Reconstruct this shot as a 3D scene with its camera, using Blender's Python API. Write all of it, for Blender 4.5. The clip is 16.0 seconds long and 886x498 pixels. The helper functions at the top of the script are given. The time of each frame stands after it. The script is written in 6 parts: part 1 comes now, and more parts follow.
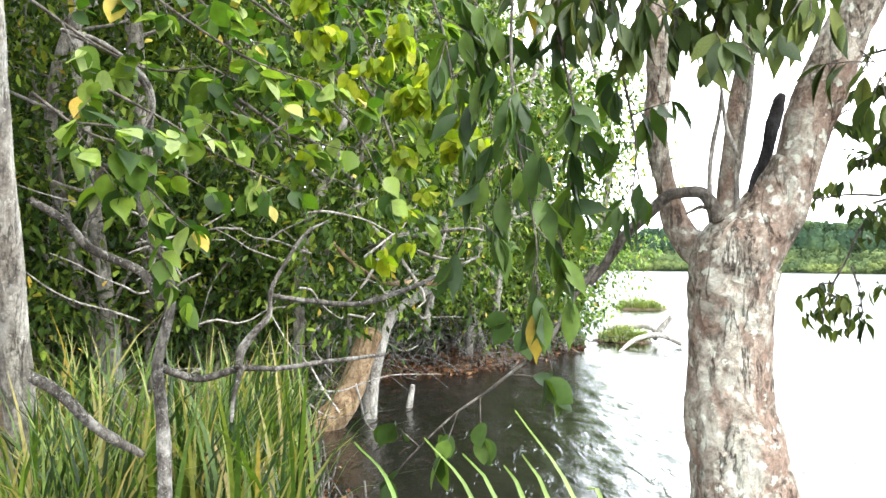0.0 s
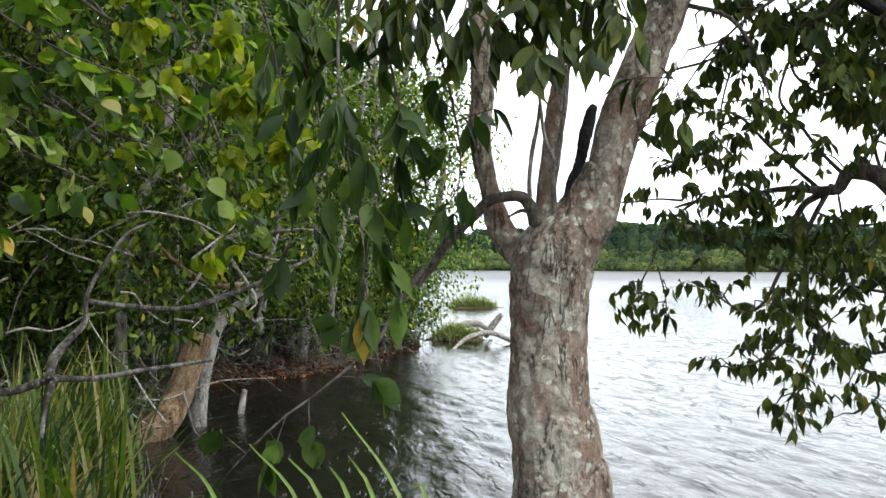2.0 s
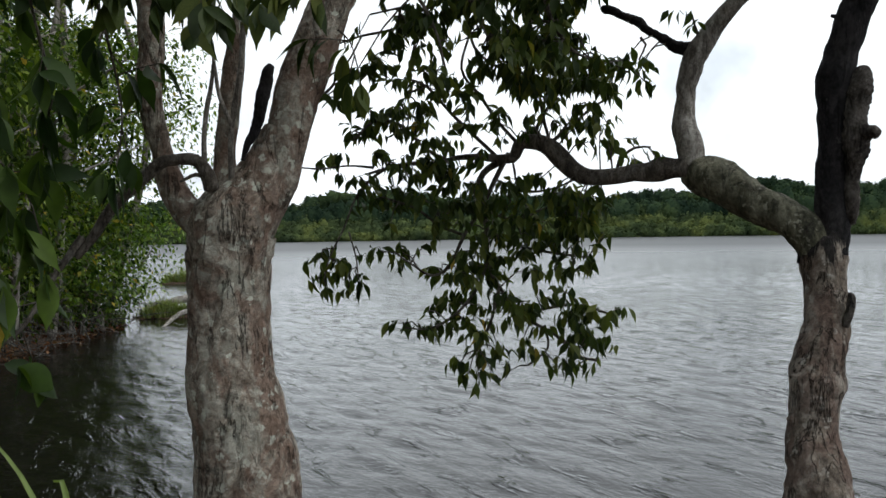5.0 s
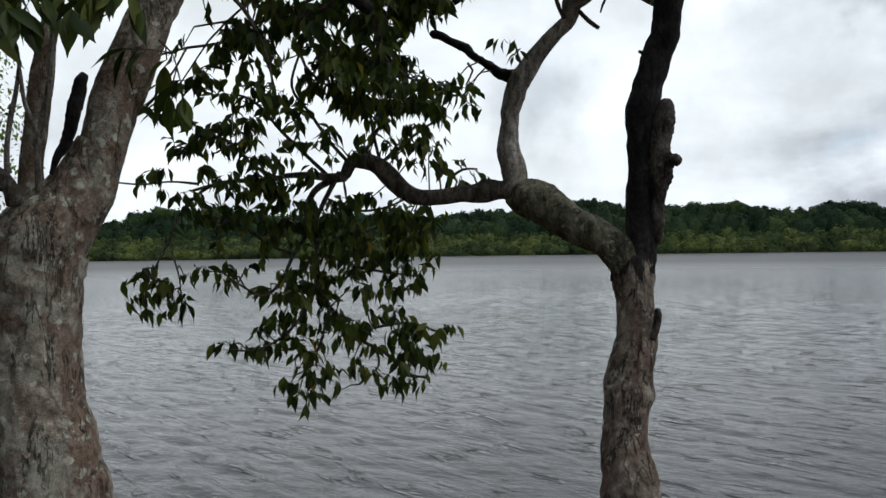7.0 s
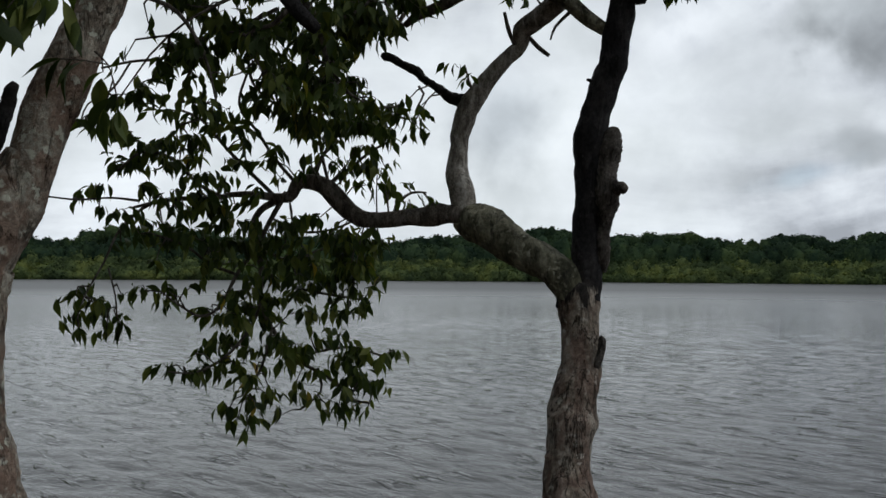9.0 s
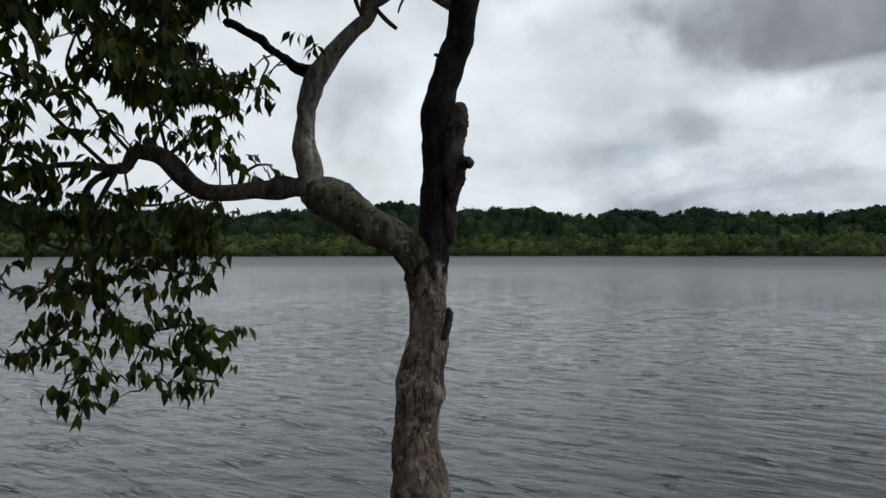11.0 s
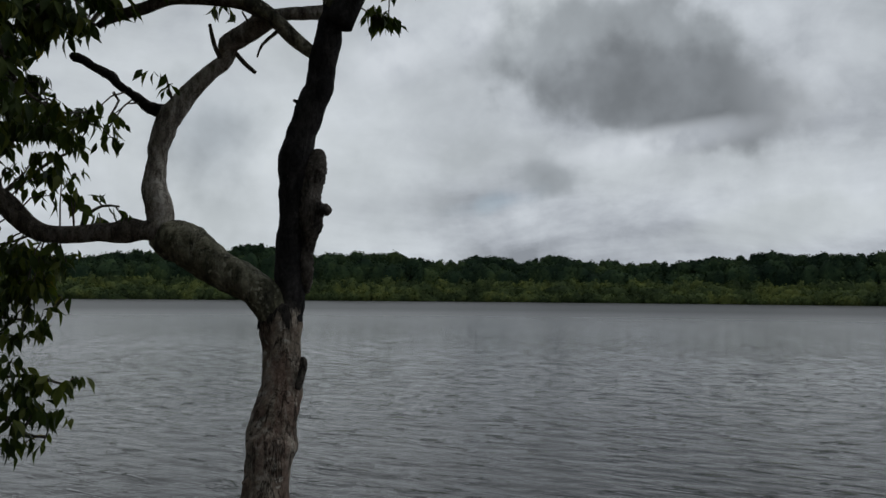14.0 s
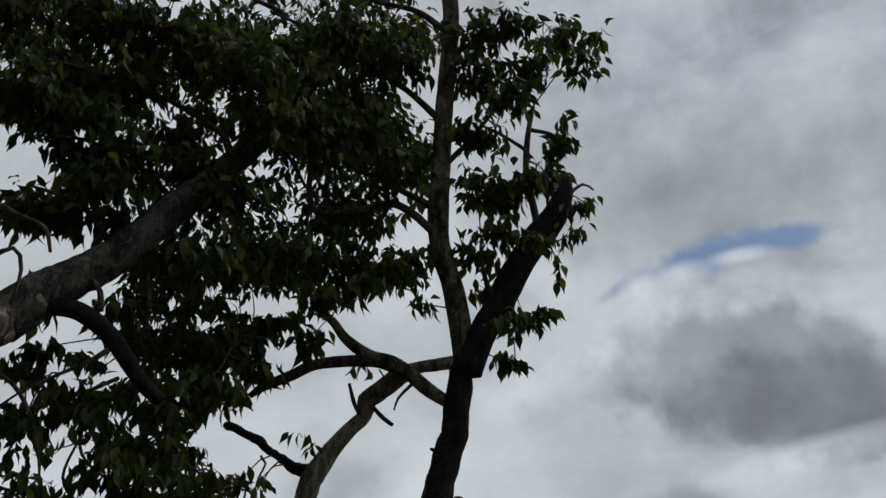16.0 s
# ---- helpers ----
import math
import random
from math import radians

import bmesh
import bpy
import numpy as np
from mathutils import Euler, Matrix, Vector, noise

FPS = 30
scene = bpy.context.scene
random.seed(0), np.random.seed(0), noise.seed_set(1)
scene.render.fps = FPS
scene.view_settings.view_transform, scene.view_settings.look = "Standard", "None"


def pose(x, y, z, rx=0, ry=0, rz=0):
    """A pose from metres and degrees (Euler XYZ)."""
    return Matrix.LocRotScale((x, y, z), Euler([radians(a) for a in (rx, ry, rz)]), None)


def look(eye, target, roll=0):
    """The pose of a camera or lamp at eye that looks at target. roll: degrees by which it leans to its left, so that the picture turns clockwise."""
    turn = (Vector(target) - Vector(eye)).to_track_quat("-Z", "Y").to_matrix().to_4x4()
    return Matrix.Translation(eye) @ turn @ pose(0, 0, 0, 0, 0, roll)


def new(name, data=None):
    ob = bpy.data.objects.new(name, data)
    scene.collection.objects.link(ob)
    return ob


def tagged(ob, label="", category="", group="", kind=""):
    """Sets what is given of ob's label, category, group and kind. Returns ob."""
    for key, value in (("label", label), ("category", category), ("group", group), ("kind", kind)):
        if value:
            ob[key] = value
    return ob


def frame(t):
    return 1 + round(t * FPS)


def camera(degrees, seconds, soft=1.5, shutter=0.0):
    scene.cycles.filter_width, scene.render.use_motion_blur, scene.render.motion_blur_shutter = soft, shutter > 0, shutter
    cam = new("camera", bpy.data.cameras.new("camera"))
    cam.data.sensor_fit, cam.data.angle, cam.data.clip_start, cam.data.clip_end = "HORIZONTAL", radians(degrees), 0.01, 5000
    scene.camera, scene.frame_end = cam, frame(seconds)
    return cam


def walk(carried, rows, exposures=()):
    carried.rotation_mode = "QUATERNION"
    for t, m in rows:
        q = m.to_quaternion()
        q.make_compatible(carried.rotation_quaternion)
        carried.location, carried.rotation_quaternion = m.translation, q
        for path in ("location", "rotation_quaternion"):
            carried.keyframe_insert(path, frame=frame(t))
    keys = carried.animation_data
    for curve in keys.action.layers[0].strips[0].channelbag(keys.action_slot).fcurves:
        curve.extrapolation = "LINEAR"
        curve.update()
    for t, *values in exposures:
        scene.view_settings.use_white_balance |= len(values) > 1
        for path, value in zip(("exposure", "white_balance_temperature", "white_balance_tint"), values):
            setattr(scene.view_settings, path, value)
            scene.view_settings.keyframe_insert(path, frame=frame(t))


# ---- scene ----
cam = camera(56.5, 16.0)
PATH = [
    (0, pose(-0.044, 0.035, 1.805, 90.94, -0.66, -0.00)),
    (0.5, pose(-0.031, 0.039, 1.810, 91.50, -0.50, -3.25)),
    (1, pose(-0.038, 0.020, 1.804, 91.15, -0.42, -6.01)),
    (1.5, pose(-0.030, 0.015, 1.807, 91.08, -0.36, -8.32)),
    (2, pose(-0.025, 0.016, 1.810, 91.07, -0.23, -11.36)),
    (2.5, pose(-0.002, 0.027, 1.808, 91.31, 1.32, -13.63)),
    (3, pose(0.023, 0.036, 1.813, 91.89, 1.83, -16.20)),
    (3.5, pose(0.054, 0.045, 1.808, 91.19, 1.21, -19.33)),
    (4, pose(0.075, 0.044, 1.809, 90.59, 0.94, -21.68)),
    (4.2, pose(0.058, 0.064, 1.803, 90.38, 0.60, -22.86)),
    (4.5, pose(0.081, 0.029, 1.798, 90.08, 0.80, -24.64)),
    (5, pose(0.108, 0.045, 1.796, 88.96, 0.87, -30.55)),
    (5.2, pose(0.125, 0.035, 1.784, 88.72, 0.45, -32.50)),
    (7.3, pose(0.119, 0.030, 1.798, 90.11, 0.74, -42.31)),
    (7.5, pose(0.144, 0.017, 1.797, 90.06, 0.53, -42.31)),
    (8, pose(0.159, 0.018, 1.794, 90.59, -0.14, -42.77)),
    (8.2, pose(0.167, 0.022, 1.793, 90.97, -0.27, -42.71)),
    (10.3, pose(0.187, 0.029, 1.792, 91.16, 0.20, -52.00)),
    (10.5, pose(0.191, 0.036, 1.793, 90.60, 0.34, -53.10)),
    (11, pose(0.183, 0.025, 1.791, 90.07, 0.06, -55.30)),
    (11.5, pose(0.180, 0.018, 1.794, 89.93, -0.61, -58.21)),
    (12, pose(0.182, 0.011, 1.796, 89.96, -0.74, -61.13)),
    (12.5, pose(0.183, 0.012, 1.792, 90.19, -0.73, -62.02)),
    (13, pose(0.188, 0.014, 1.798, 90.82, -0.57, -63.65)),
    (13.5, pose(0.190, 0.009, 1.800, 92.39, -0.58, -65.17)),
    (14, pose(0.193, 0.011, 1.802, 93.24, -0.50, -64.90)),
    (14.5, pose(0.190, -0.005, 1.805, 96.79, 1.35, -64.56)),
    (15, pose(0.175, -0.012, 1.804, 102.92, 2.15, -62.14)),
    (15.5, pose(0.150, -0.008, 1.804, 109.84, 1.24, -59.07)),
    (16, pose(0.129, 0.005, 1.804, 116.50, 2.41, -55.31)),
]
walk(cam, PATH, [(0, 3.4), (0.3, 3.15), (0.5, 3.05), (1, 2.67), (1.5, 2.23), (2.5, 1.65), (3.5, 1.2), (5, 0.6), (7.5, 0.12), (8.2, 0.0), (10.3, -0.1), (11, -0.1), (12.5, -0.15), (13.5, -0.42), (14, -0.55), (14.5, -0.6), (15, -0.7), (15.5, -0.72), (16, -0.6)])

# ---- light and sky ----
def node(nt, kind, **inputs):
    n = nt.nodes.new(kind)
    for key, v in inputs.items():
        sock = n.inputs[int(key[1:])] if key[0] == "i" and key[1:].isdigit() else n.inputs[key]
        if hasattr(v, "is_output"):
            nt.links.new(v, sock)
        else:
            sock.default_value = v
    return n


def calc(nt, op, a, b=0.0, c=0.0):
    n = nt.nodes.new("ShaderNodeMath")
    n.operation = op
    for i, v in enumerate((a, b, c)):
        if hasattr(v, "is_output"):
            nt.links.new(v, n.inputs[i])
        else:
            n.inputs[i].default_value = v
    return n.outputs[0]


def vec(nt, op, a, b=(0, 0, 0)):
    n = nt.nodes.new("ShaderNodeVectorMath")
    n.operation = op
    for i, v in enumerate((a, b)):
        if hasattr(v, "is_output"):
            nt.links.new(v, n.inputs[i])
        else:
            n.inputs[i].default_value = v
    return n.outputs["Value"] if op in ("DOT_PRODUCT", "LENGTH") else n.outputs["Vector"]


def blend(nt, fac, a, b):
    n = nt.nodes.new("ShaderNodeMix")
    n.data_type = "RGBA"
    for i, v in ((0, fac), (6, a), (7, b)):
        if hasattr(v, "is_output"):
            nt.links.new(v, n.inputs[i])
        else:
            n.inputs[i].default_value = v if i == 0 else (*v, 1)
    return n.outputs[2]


def ramp(nt, fac, stops, ease=False):
    n = nt.nodes.new("ShaderNodeValToRGB")
    n.color_ramp.interpolation = "EASE" if ease else "LINEAR"
    while len(n.color_ramp.elements) < len(stops):
        n.color_ramp.elements.new(0.5)
    for e, (p, col) in zip(n.color_ramp.elements, stops):
        e.position = p
        e.color = (*col, 1) if isinstance(col, tuple) else (col, col, col, 1)
    nt.links.new(fac, n.inputs[0])
    return n.outputs[0]


SUN_AZ, SUN_EL = 132.0, 55.0
world = bpy.data.worlds.new("overcast_sky")
scene.world = world
world.use_nodes = True
wt = world.node_tree
wt.nodes.clear()
way = node(wt, "ShaderNodeTexCoord").outputs["Generated"]
split = node(wt, "ShaderNodeSeparateXYZ", i0=way).outputs
lift = calc(wt, "ADD", calc(wt, "MAXIMUM", split[2], 0.0), 0.16)
flat = node(wt, "ShaderNodeCombineXYZ", i0=calc(wt, "DIVIDE", split[0], lift), i1=calc(wt, "DIVIDE", split[1], lift), i2=0.0).outputs[0]
big = node(wt, "ShaderNodeTexNoise", Vector=flat, Scale=0.9, Detail=7.0, Roughness=0.55, Distortion=0.4).outputs[0]
mid = node(wt, "ShaderNodeTexNoise", Vector=way, Scale=6.0, Detail=4.0, Roughness=0.5).outputs[0]
soft = node(wt, "ShaderNodeTexNoise", Vector=way, Scale=17.0, Detail=4.0, Roughness=0.5).outputs[0]
fine = node(wt, "ShaderNodeTexNoise", Vector=way, Scale=11.0, Detail=6.0, Roughness=0.6, Distortion=0.3).outputs[0]
streak = node(wt, "ShaderNodeTexNoise", Vector=vec(wt, "MULTIPLY", way, (4.5, 4.5, 10)), Scale=1.0, Detail=7.0, Roughness=0.55, Distortion=0.5).outputs[0]
cover = calc(wt, "ADD", calc(wt, "ADD", calc(wt, "MULTIPLY", big, 0.45), calc(wt, "MULTIPLY", streak, 0.30)), calc(wt, "MULTIPLY", fine, 0.25))
cloud = ramp(wt, cover, [(0.38, (0.40, 0.41, 0.43)), (0.455, (0.60, 0.61, 0.63)), (0.53, (0.80, 0.81, 0.82)), (0.61, (0.97, 0.98, 0.98))])


def patch(az, el, half_w, half_h, edge=0.5, tilt=0.0, rough=1.2):
    """A soft-edged form of cloud round a direction; half sizes in degrees."""
    a, e = radians(az), radians(el)
    c = Vector((math.sin(a) * math.cos(e), math.cos(a) * math.cos(e), math.sin(e)))
    right = Vector((math.cos(a), -math.sin(a), 0))
    up = right.cross(c)
    k = radians(tilt)
    right, up = right * math.cos(k) + up * math.sin(k), up * math.cos(k) - right * math.sin(k)
    u = calc(wt, "DIVIDE", vec(wt, "DOT_PRODUCT", way, tuple(right)), math.sin(radians(half_w)))
    v = calc(wt, "DIVIDE", vec(wt, "DOT_PRODUCT", way, tuple(up)), math.sin(radians(half_h)))
    r = calc(wt, "SQRT", calc(wt, "ADD", calc(wt, "MULTIPLY", u, u), calc(wt, "MULTIPLY", v, v)))
    r = calc(wt, "ADD", r, calc(wt, "MULTIPLY", calc(wt, "SUBTRACT", soft, 0.5), rough * 0.9))
    r = calc(wt, "ADD", r, calc(wt, "MULTIPLY", calc(wt, "SUBTRACT", mid, 0.5), rough * 1.1))
    m = node(wt, "ShaderNodeMapRange", i0=r, i1=1.0 + edge, i2=1.0 - edge, i3=0.0, i4=1.0)
    m.interpolation_type = "SMOOTHSTEP"
    front = calc(wt, "GREATER_THAN", vec(wt, "DOT_PRODUCT", way, tuple(c)), 0.0)
    return calc(wt, "MULTIPLY", m.outputs[0], front)


sky = node(wt, "ShaderNodeTexSky")
sky.sky_type, sky.sun_disc, sky.sun_elevation, sky.sun_rotation = "NISHITA", False, radians(SUN_EL), radians(SUN_AZ)
clear = vec(wt, "MULTIPLY", sky.outputs[0], (0.11, 0.11, 0.11))
col = cloud
for az, el, w, h, edge, tilt, shade, amount in (
        (50.38, 9, 12, 8, 0.9, 0, (0.95, 0.96, 0.96), 0.85),
        (26.38, 14, 16, 12, 0.9, 0, (0.95, 0.96, 0.96), 0.8),
        # bright patch added behind the crown, unseen, to brighten the water
        (42.0, 31, 14, 12, 0.9, 0, (0.98, 0.98, 0.98), 0.75),
        (79.38, 8.8, 13, 2.0, 0.7, -4, (0.86, 0.87, 0.86), 0.45),
        (88.38, 5.0, 7, 1.4, 0.5, 6, (0.94, 0.95, 0.94), 0.6),
        (62.38, 17, 7, 6, 0.8, 30, (0.84, 0.85, 0.87), 0.35),
        (68.38, 24, 6, 3, 0.8, 0, (0.80, 0.81, 0.83), 0.35),
        (76.38, 28, 14, 5, 0.9, 0, (0.40, 0.41, 0.42), 0.5),
        (71.38, 19.5, 4.5, 3.2, 0.6, 20, (0.90, 0.91, 0.92), 0.85),
        (68.38, 13, 4.0, 3.5, 0.8, 0, (0.80, 0.81, 0.83), 0.3),
        (76.88, 16.0, 9.0, 4.4, 0.28, -12, (0.45, 0.46, 0.475), 0.9),
        (79.88, 13.6, 9.0, 2.9, 0.35, -8, (0.31, 0.315, 0.33), 0.85),
        (71.98, 8.1, 2.6, 1.3, 0.4, 0, (0.42, 0.43, 0.445), 0.85),
        (48.88, 11, 3.2, 3.0, 0.8, 30, (0.47, 0.49, 0.52), 0.7),
        (99.38, 20, 9, 9, 0.8, 0, (0.45, 0.46, 0.46), 0.6)):
    tone = vec(wt, "MULTIPLY", ramp(wt, calc(wt, "ADD", calc(wt, "MULTIPLY", mid, 0.6), calc(wt, "MULTIPLY", soft, 0.4)), [(0.38, tuple(0.78 * c for c in shade)), (0.62, tuple(min(1.0, 1.25 * c) for c in shade))]), (1.0, 1.01, 0.985))
    col = blend(wt, calc(wt, "MULTIPLY", patch(az, el, w, h, edge, tilt), amount), col, tone)
for az, el, w, h, tilt, amount in ((74.98, 23.8, 3.4, 0.75, 4, 0.95), (80.98, 24.1, 2.8, 0.45, -2, 0.85), (69.78, 22.8, 1.7, 0.40, 26, 0.8), (68.88, 6.5, 2.2, 0.6, 14, 0.35)):
    col = blend(wt, calc(wt, "MULTIPLY", patch(az, el, w, h, 0.9, tilt, 3.0), amount), col, clear)
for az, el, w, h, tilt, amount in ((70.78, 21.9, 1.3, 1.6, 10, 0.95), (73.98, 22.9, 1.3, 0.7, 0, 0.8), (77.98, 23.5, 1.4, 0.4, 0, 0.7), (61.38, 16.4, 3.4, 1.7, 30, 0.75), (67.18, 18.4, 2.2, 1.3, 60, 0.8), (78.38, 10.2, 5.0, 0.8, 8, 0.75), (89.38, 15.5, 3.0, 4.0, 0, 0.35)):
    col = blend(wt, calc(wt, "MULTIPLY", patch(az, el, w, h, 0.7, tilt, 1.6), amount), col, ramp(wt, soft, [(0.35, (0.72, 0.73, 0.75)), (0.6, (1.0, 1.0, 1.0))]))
# unseen overhead sky dimmed to lower the light from above
zenith_dim = node(wt, "ShaderNodeMapRange", i0=split[2], i1=0.64, i2=0.95, i3=1.0, i4=0.78).outputs[0]
col = vec(wt, "MULTIPLY", vec(wt, "MULTIPLY", col, (0.94, 1.0, 1.07)), node(wt, "ShaderNodeCombineXYZ", i0=zenith_dim, i1=zenith_dim, i2=zenith_dim).outputs[0])
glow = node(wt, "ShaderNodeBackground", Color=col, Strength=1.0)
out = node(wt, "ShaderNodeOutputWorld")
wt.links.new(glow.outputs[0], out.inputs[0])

sun = new("sun", bpy.data.lights.new("sun", "SUN"))
sun.data.energy, sun.data.angle, sun.data.color = 0.75, radians(25), (1.0, 0.97, 0.92)
sun.matrix_world = look((30 * math.sin(radians(SUN_AZ)) * math.cos(radians(SUN_EL)), 30 * math.cos(radians(SUN_AZ)) * math.cos(radians(SUN_EL)), 30 * math.sin(radians(SUN_EL))), (0, 0, 0))


# ---- materials ----
def material(name):
    m = bpy.data.materials.new(name)
    m.use_nodes = True
    return m, m.node_tree, m.node_tree.nodes["Principled BSDF"]


def bark(name, tones, pale, scale=9.0, stretch=0.35, crack=0.6, patches=0.55, relief=0.012, rough=0.92, spots=0.6, rust=None, char_from=None, dot=4.0, rusty=0.44):
    """Bark: flaking plates, narrow upright fissures and lichen spots."""
    m, nt, p = material(name)
    at = node(nt, "ShaderNodeTexCoord").outputs["Object"]
    long = vec(nt, "MULTIPLY", at, (1, 1, stretch))
    a = node(nt, "ShaderNodeTexNoise", Vector=long, Scale=scale, Detail=9.0, Roughness=0.7, Distortion=0.9).outputs[0]
    b = node(nt, "ShaderNodeTexNoise", Vector=at, Scale=scale * 4.5, Detail=7.0, Roughness=0.75, Distortion=0.5).outputs[0]
    f = node(nt, "ShaderNodeTexNoise", Vector=vec(nt, "MULTIPLY", at, (1, 1, 0.16)), Scale=scale * 1.5, Detail=5.0, Roughness=0.65, Distortion=0.35).outputs[0]
    split = calc(nt, "ABSOLUTE", calc(nt, "SUBTRACT", f, 0.5))
    where = ramp(nt, node(nt, "ShaderNodeTexNoise", Vector=at, Scale=scale * 0.8, Detail=3.0).outputs[0], [(0.40, 0.0), (0.56, 1.0)])
    gap = calc(nt, "MULTIPLY", ramp(nt, split, [(0.0, 1.0), (0.03, 0.0)]), where)
    base = ramp(nt, a, [(0.34, tones[0]), (0.48, tones[1]), (0.60, tones[2])])
    grain = ramp(nt, b, [(0.32, 0.45), (0.68, 1.55)])
    base = vec(nt, "MULTIPLY", base, grain)
    wide = node(nt, "ShaderNodeTexNoise", Vector=at, Scale=scale * 0.45, Detail=5.0, Roughness=0.65).outputs[0]
    base = blend(nt, calc(nt, "MULTIPLY", ramp(nt, wide, [(0.52, 0.0), (0.66, 1.0)]), 0.45), base, pale)
    if rust:
        worn = node(nt, "ShaderNodeTexNoise", Vector=vec(nt, "MULTIPLY", at, (1, 1, 0.6)), Scale=scale * 0.75, Detail=6.0, Roughness=0.7, Distortion=0.6).outputs[0]
        base = blend(nt, calc(nt, "MULTIPLY", ramp(nt, worn, [(rusty, 0.0), (rusty + 0.1, 1.0)]), 0.75), base, vec(nt, "MULTIPLY", grain, rust))
    dots = node(nt, "ShaderNodeTexVoronoi", Vector=vec(nt, "ADD", at, vec(nt, "MULTIPLY", node(nt, "ShaderNodeTexNoise", Vector=at, Scale=scale * 5, Detail=3.0).outputs[1], (0.045, 0.045, 0.045))), Scale=scale * dot).outputs["Distance"]
    few = ramp(nt, node(nt, "ShaderNodeTexNoise", Vector=at, Scale=scale * 1.3, Detail=3.0).outputs[0], [(patches - 0.06, 0.0), (patches + 0.08, 1.0)])
    base = blend(nt, calc(nt, "MULTIPLY", calc(nt, "MULTIPLY", ramp(nt, dots, [(0.24, 1.0), (0.34, 0.0)]), few), spots), base, tuple(min(0.75, 1.1 * c) for c in pale))
    base = blend(nt, calc(nt, "MULTIPLY", gap, crack), base, tuple(0.22 * c for c in tones[0]))
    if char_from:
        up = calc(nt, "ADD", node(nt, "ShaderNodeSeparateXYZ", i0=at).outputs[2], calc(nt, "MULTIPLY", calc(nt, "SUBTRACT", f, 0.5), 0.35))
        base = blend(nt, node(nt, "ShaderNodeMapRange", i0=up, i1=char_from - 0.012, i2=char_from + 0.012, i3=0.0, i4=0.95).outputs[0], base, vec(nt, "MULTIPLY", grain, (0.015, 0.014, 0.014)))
    nt.links.new(base, p.inputs["Base Color"])
    p.inputs["Roughness"].default_value = rough
    p.inputs["Specular IOR Level"].default_value = 0.2
    h = calc(nt, "SUBTRACT", calc(nt, "ADD", a, calc(nt, "MULTIPLY", b, 0.6)), calc(nt, "MULTIPLY", gap, 0.7))
    bump = node(nt, "ShaderNodeBump", Height=h, Strength=1.0, Distance=relief)
    nt.links.new(bump.outputs[0], p.inputs["Normal"])
    return m


def leaf_stuff(name, tones, gloss=0.42, through_light=0.35, single=False, turning=0.03, shine=0.4, patchy=0.0):
    """Leaf: colour varies leaf by leaf, with veins of light through the blade."""
    m, nt, p = material(name)
    r = node(nt, "ShaderNodeObjectInfo").outputs["Random"] if single else node(nt, "ShaderNodeNewGeometry").outputs["Random Per Island"]
    k = [(i / (len(tones) - 1) * (1 - turning), c) for i, c in enumerate(tones)]
    if turning:
        k.append((1.0, (0.45, 0.30, 0.05)))
    base = ramp(nt, r, k)
    at = node(nt, "ShaderNodeTexCoord").outputs["Object"]
    mott = node(nt, "ShaderNodeTexNoise", Vector=at, Scale=30.0, Detail=4.0).outputs[0]
    base = blend(nt, 0.35, base, vec(nt, "MULTIPLY", base, ramp(nt, mott, [(0.35, 0.5), (0.65, 1.5)])))
    if patchy:
        drift = node(nt, "ShaderNodeTexNoise", Vector=at, Scale=patchy, Detail=3.0, Roughness=0.6).outputs[0]
        base = vec(nt, "MULTIPLY", base, ramp(nt, drift, [(0.36, (0.50, 0.55, 0.65)), (0.52, (1.0, 1.0, 1.0)), (0.64, (1.6, 1.4, 1.1))]))
    nt.links.new(base, p.inputs["Base Color"])
    p.inputs["Roughness"].default_value = gloss
    p.inputs["Specular IOR Level"].default_value = shine
    t = node(nt, "ShaderNodeBsdfTranslucent", Color=vec(nt, "MULTIPLY", base, (1.5, 1.7, 0.7)))
    mix = node(nt, "ShaderNodeMixShader", i0=through_light, i1=p.outputs[0], i2=t.outputs[0])
    nt.links.new(mix.outputs[0], nt.nodes["Material Output"].inputs[0])
    return m


BARK_PALE = bark("pale_flaking_bark", [(0.12, 0.095, 0.075), (0.30, 0.255, 0.205), (0.47, 0.44, 0.37)], (0.60, 0.62, 0.53), scale=13, stretch=0.9, patches=0.47, crack=0.75, relief=0.016, spots=0.85, rust=(0.220, 0.144, 0.108), dot=1.9, rusty=0.46)
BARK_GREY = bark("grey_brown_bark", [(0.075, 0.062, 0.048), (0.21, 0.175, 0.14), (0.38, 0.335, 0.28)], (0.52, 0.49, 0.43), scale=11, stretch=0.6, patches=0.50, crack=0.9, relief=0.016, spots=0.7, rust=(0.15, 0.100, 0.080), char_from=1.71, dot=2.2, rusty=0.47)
BARK_LIMB = bark("scorched_mossy_bark", [(0.030, 0.030, 0.020), (0.105, 0.102, 0.068), (0.24, 0.23, 0.165)], (0.36, 0.35, 0.27), scale=10, patches=0.52, crack=0.8, rust=(0.030, 0.030, 0.024), rusty=0.50)
# charred barks; they also paint shade on the forked tree's far limb and branch
BARK_BURNT_SHADE = bark("charred_shade_bark", [(0.008, 0.008, 0.009), (0.018, 0.017, 0.018), (0.035, 0.033, 0.033)], (0.07, 0.066, 0.064), scale=14, patches=0.66)
BARK_CHAR_SHADE = bark("half_charred_shade_bark", [(0.02, 0.018, 0.016), (0.06, 0.052, 0.045), (0.13, 0.118, 0.105)], (0.24, 0.225, 0.20), scale=16, patches=0.58, crack=0.8)
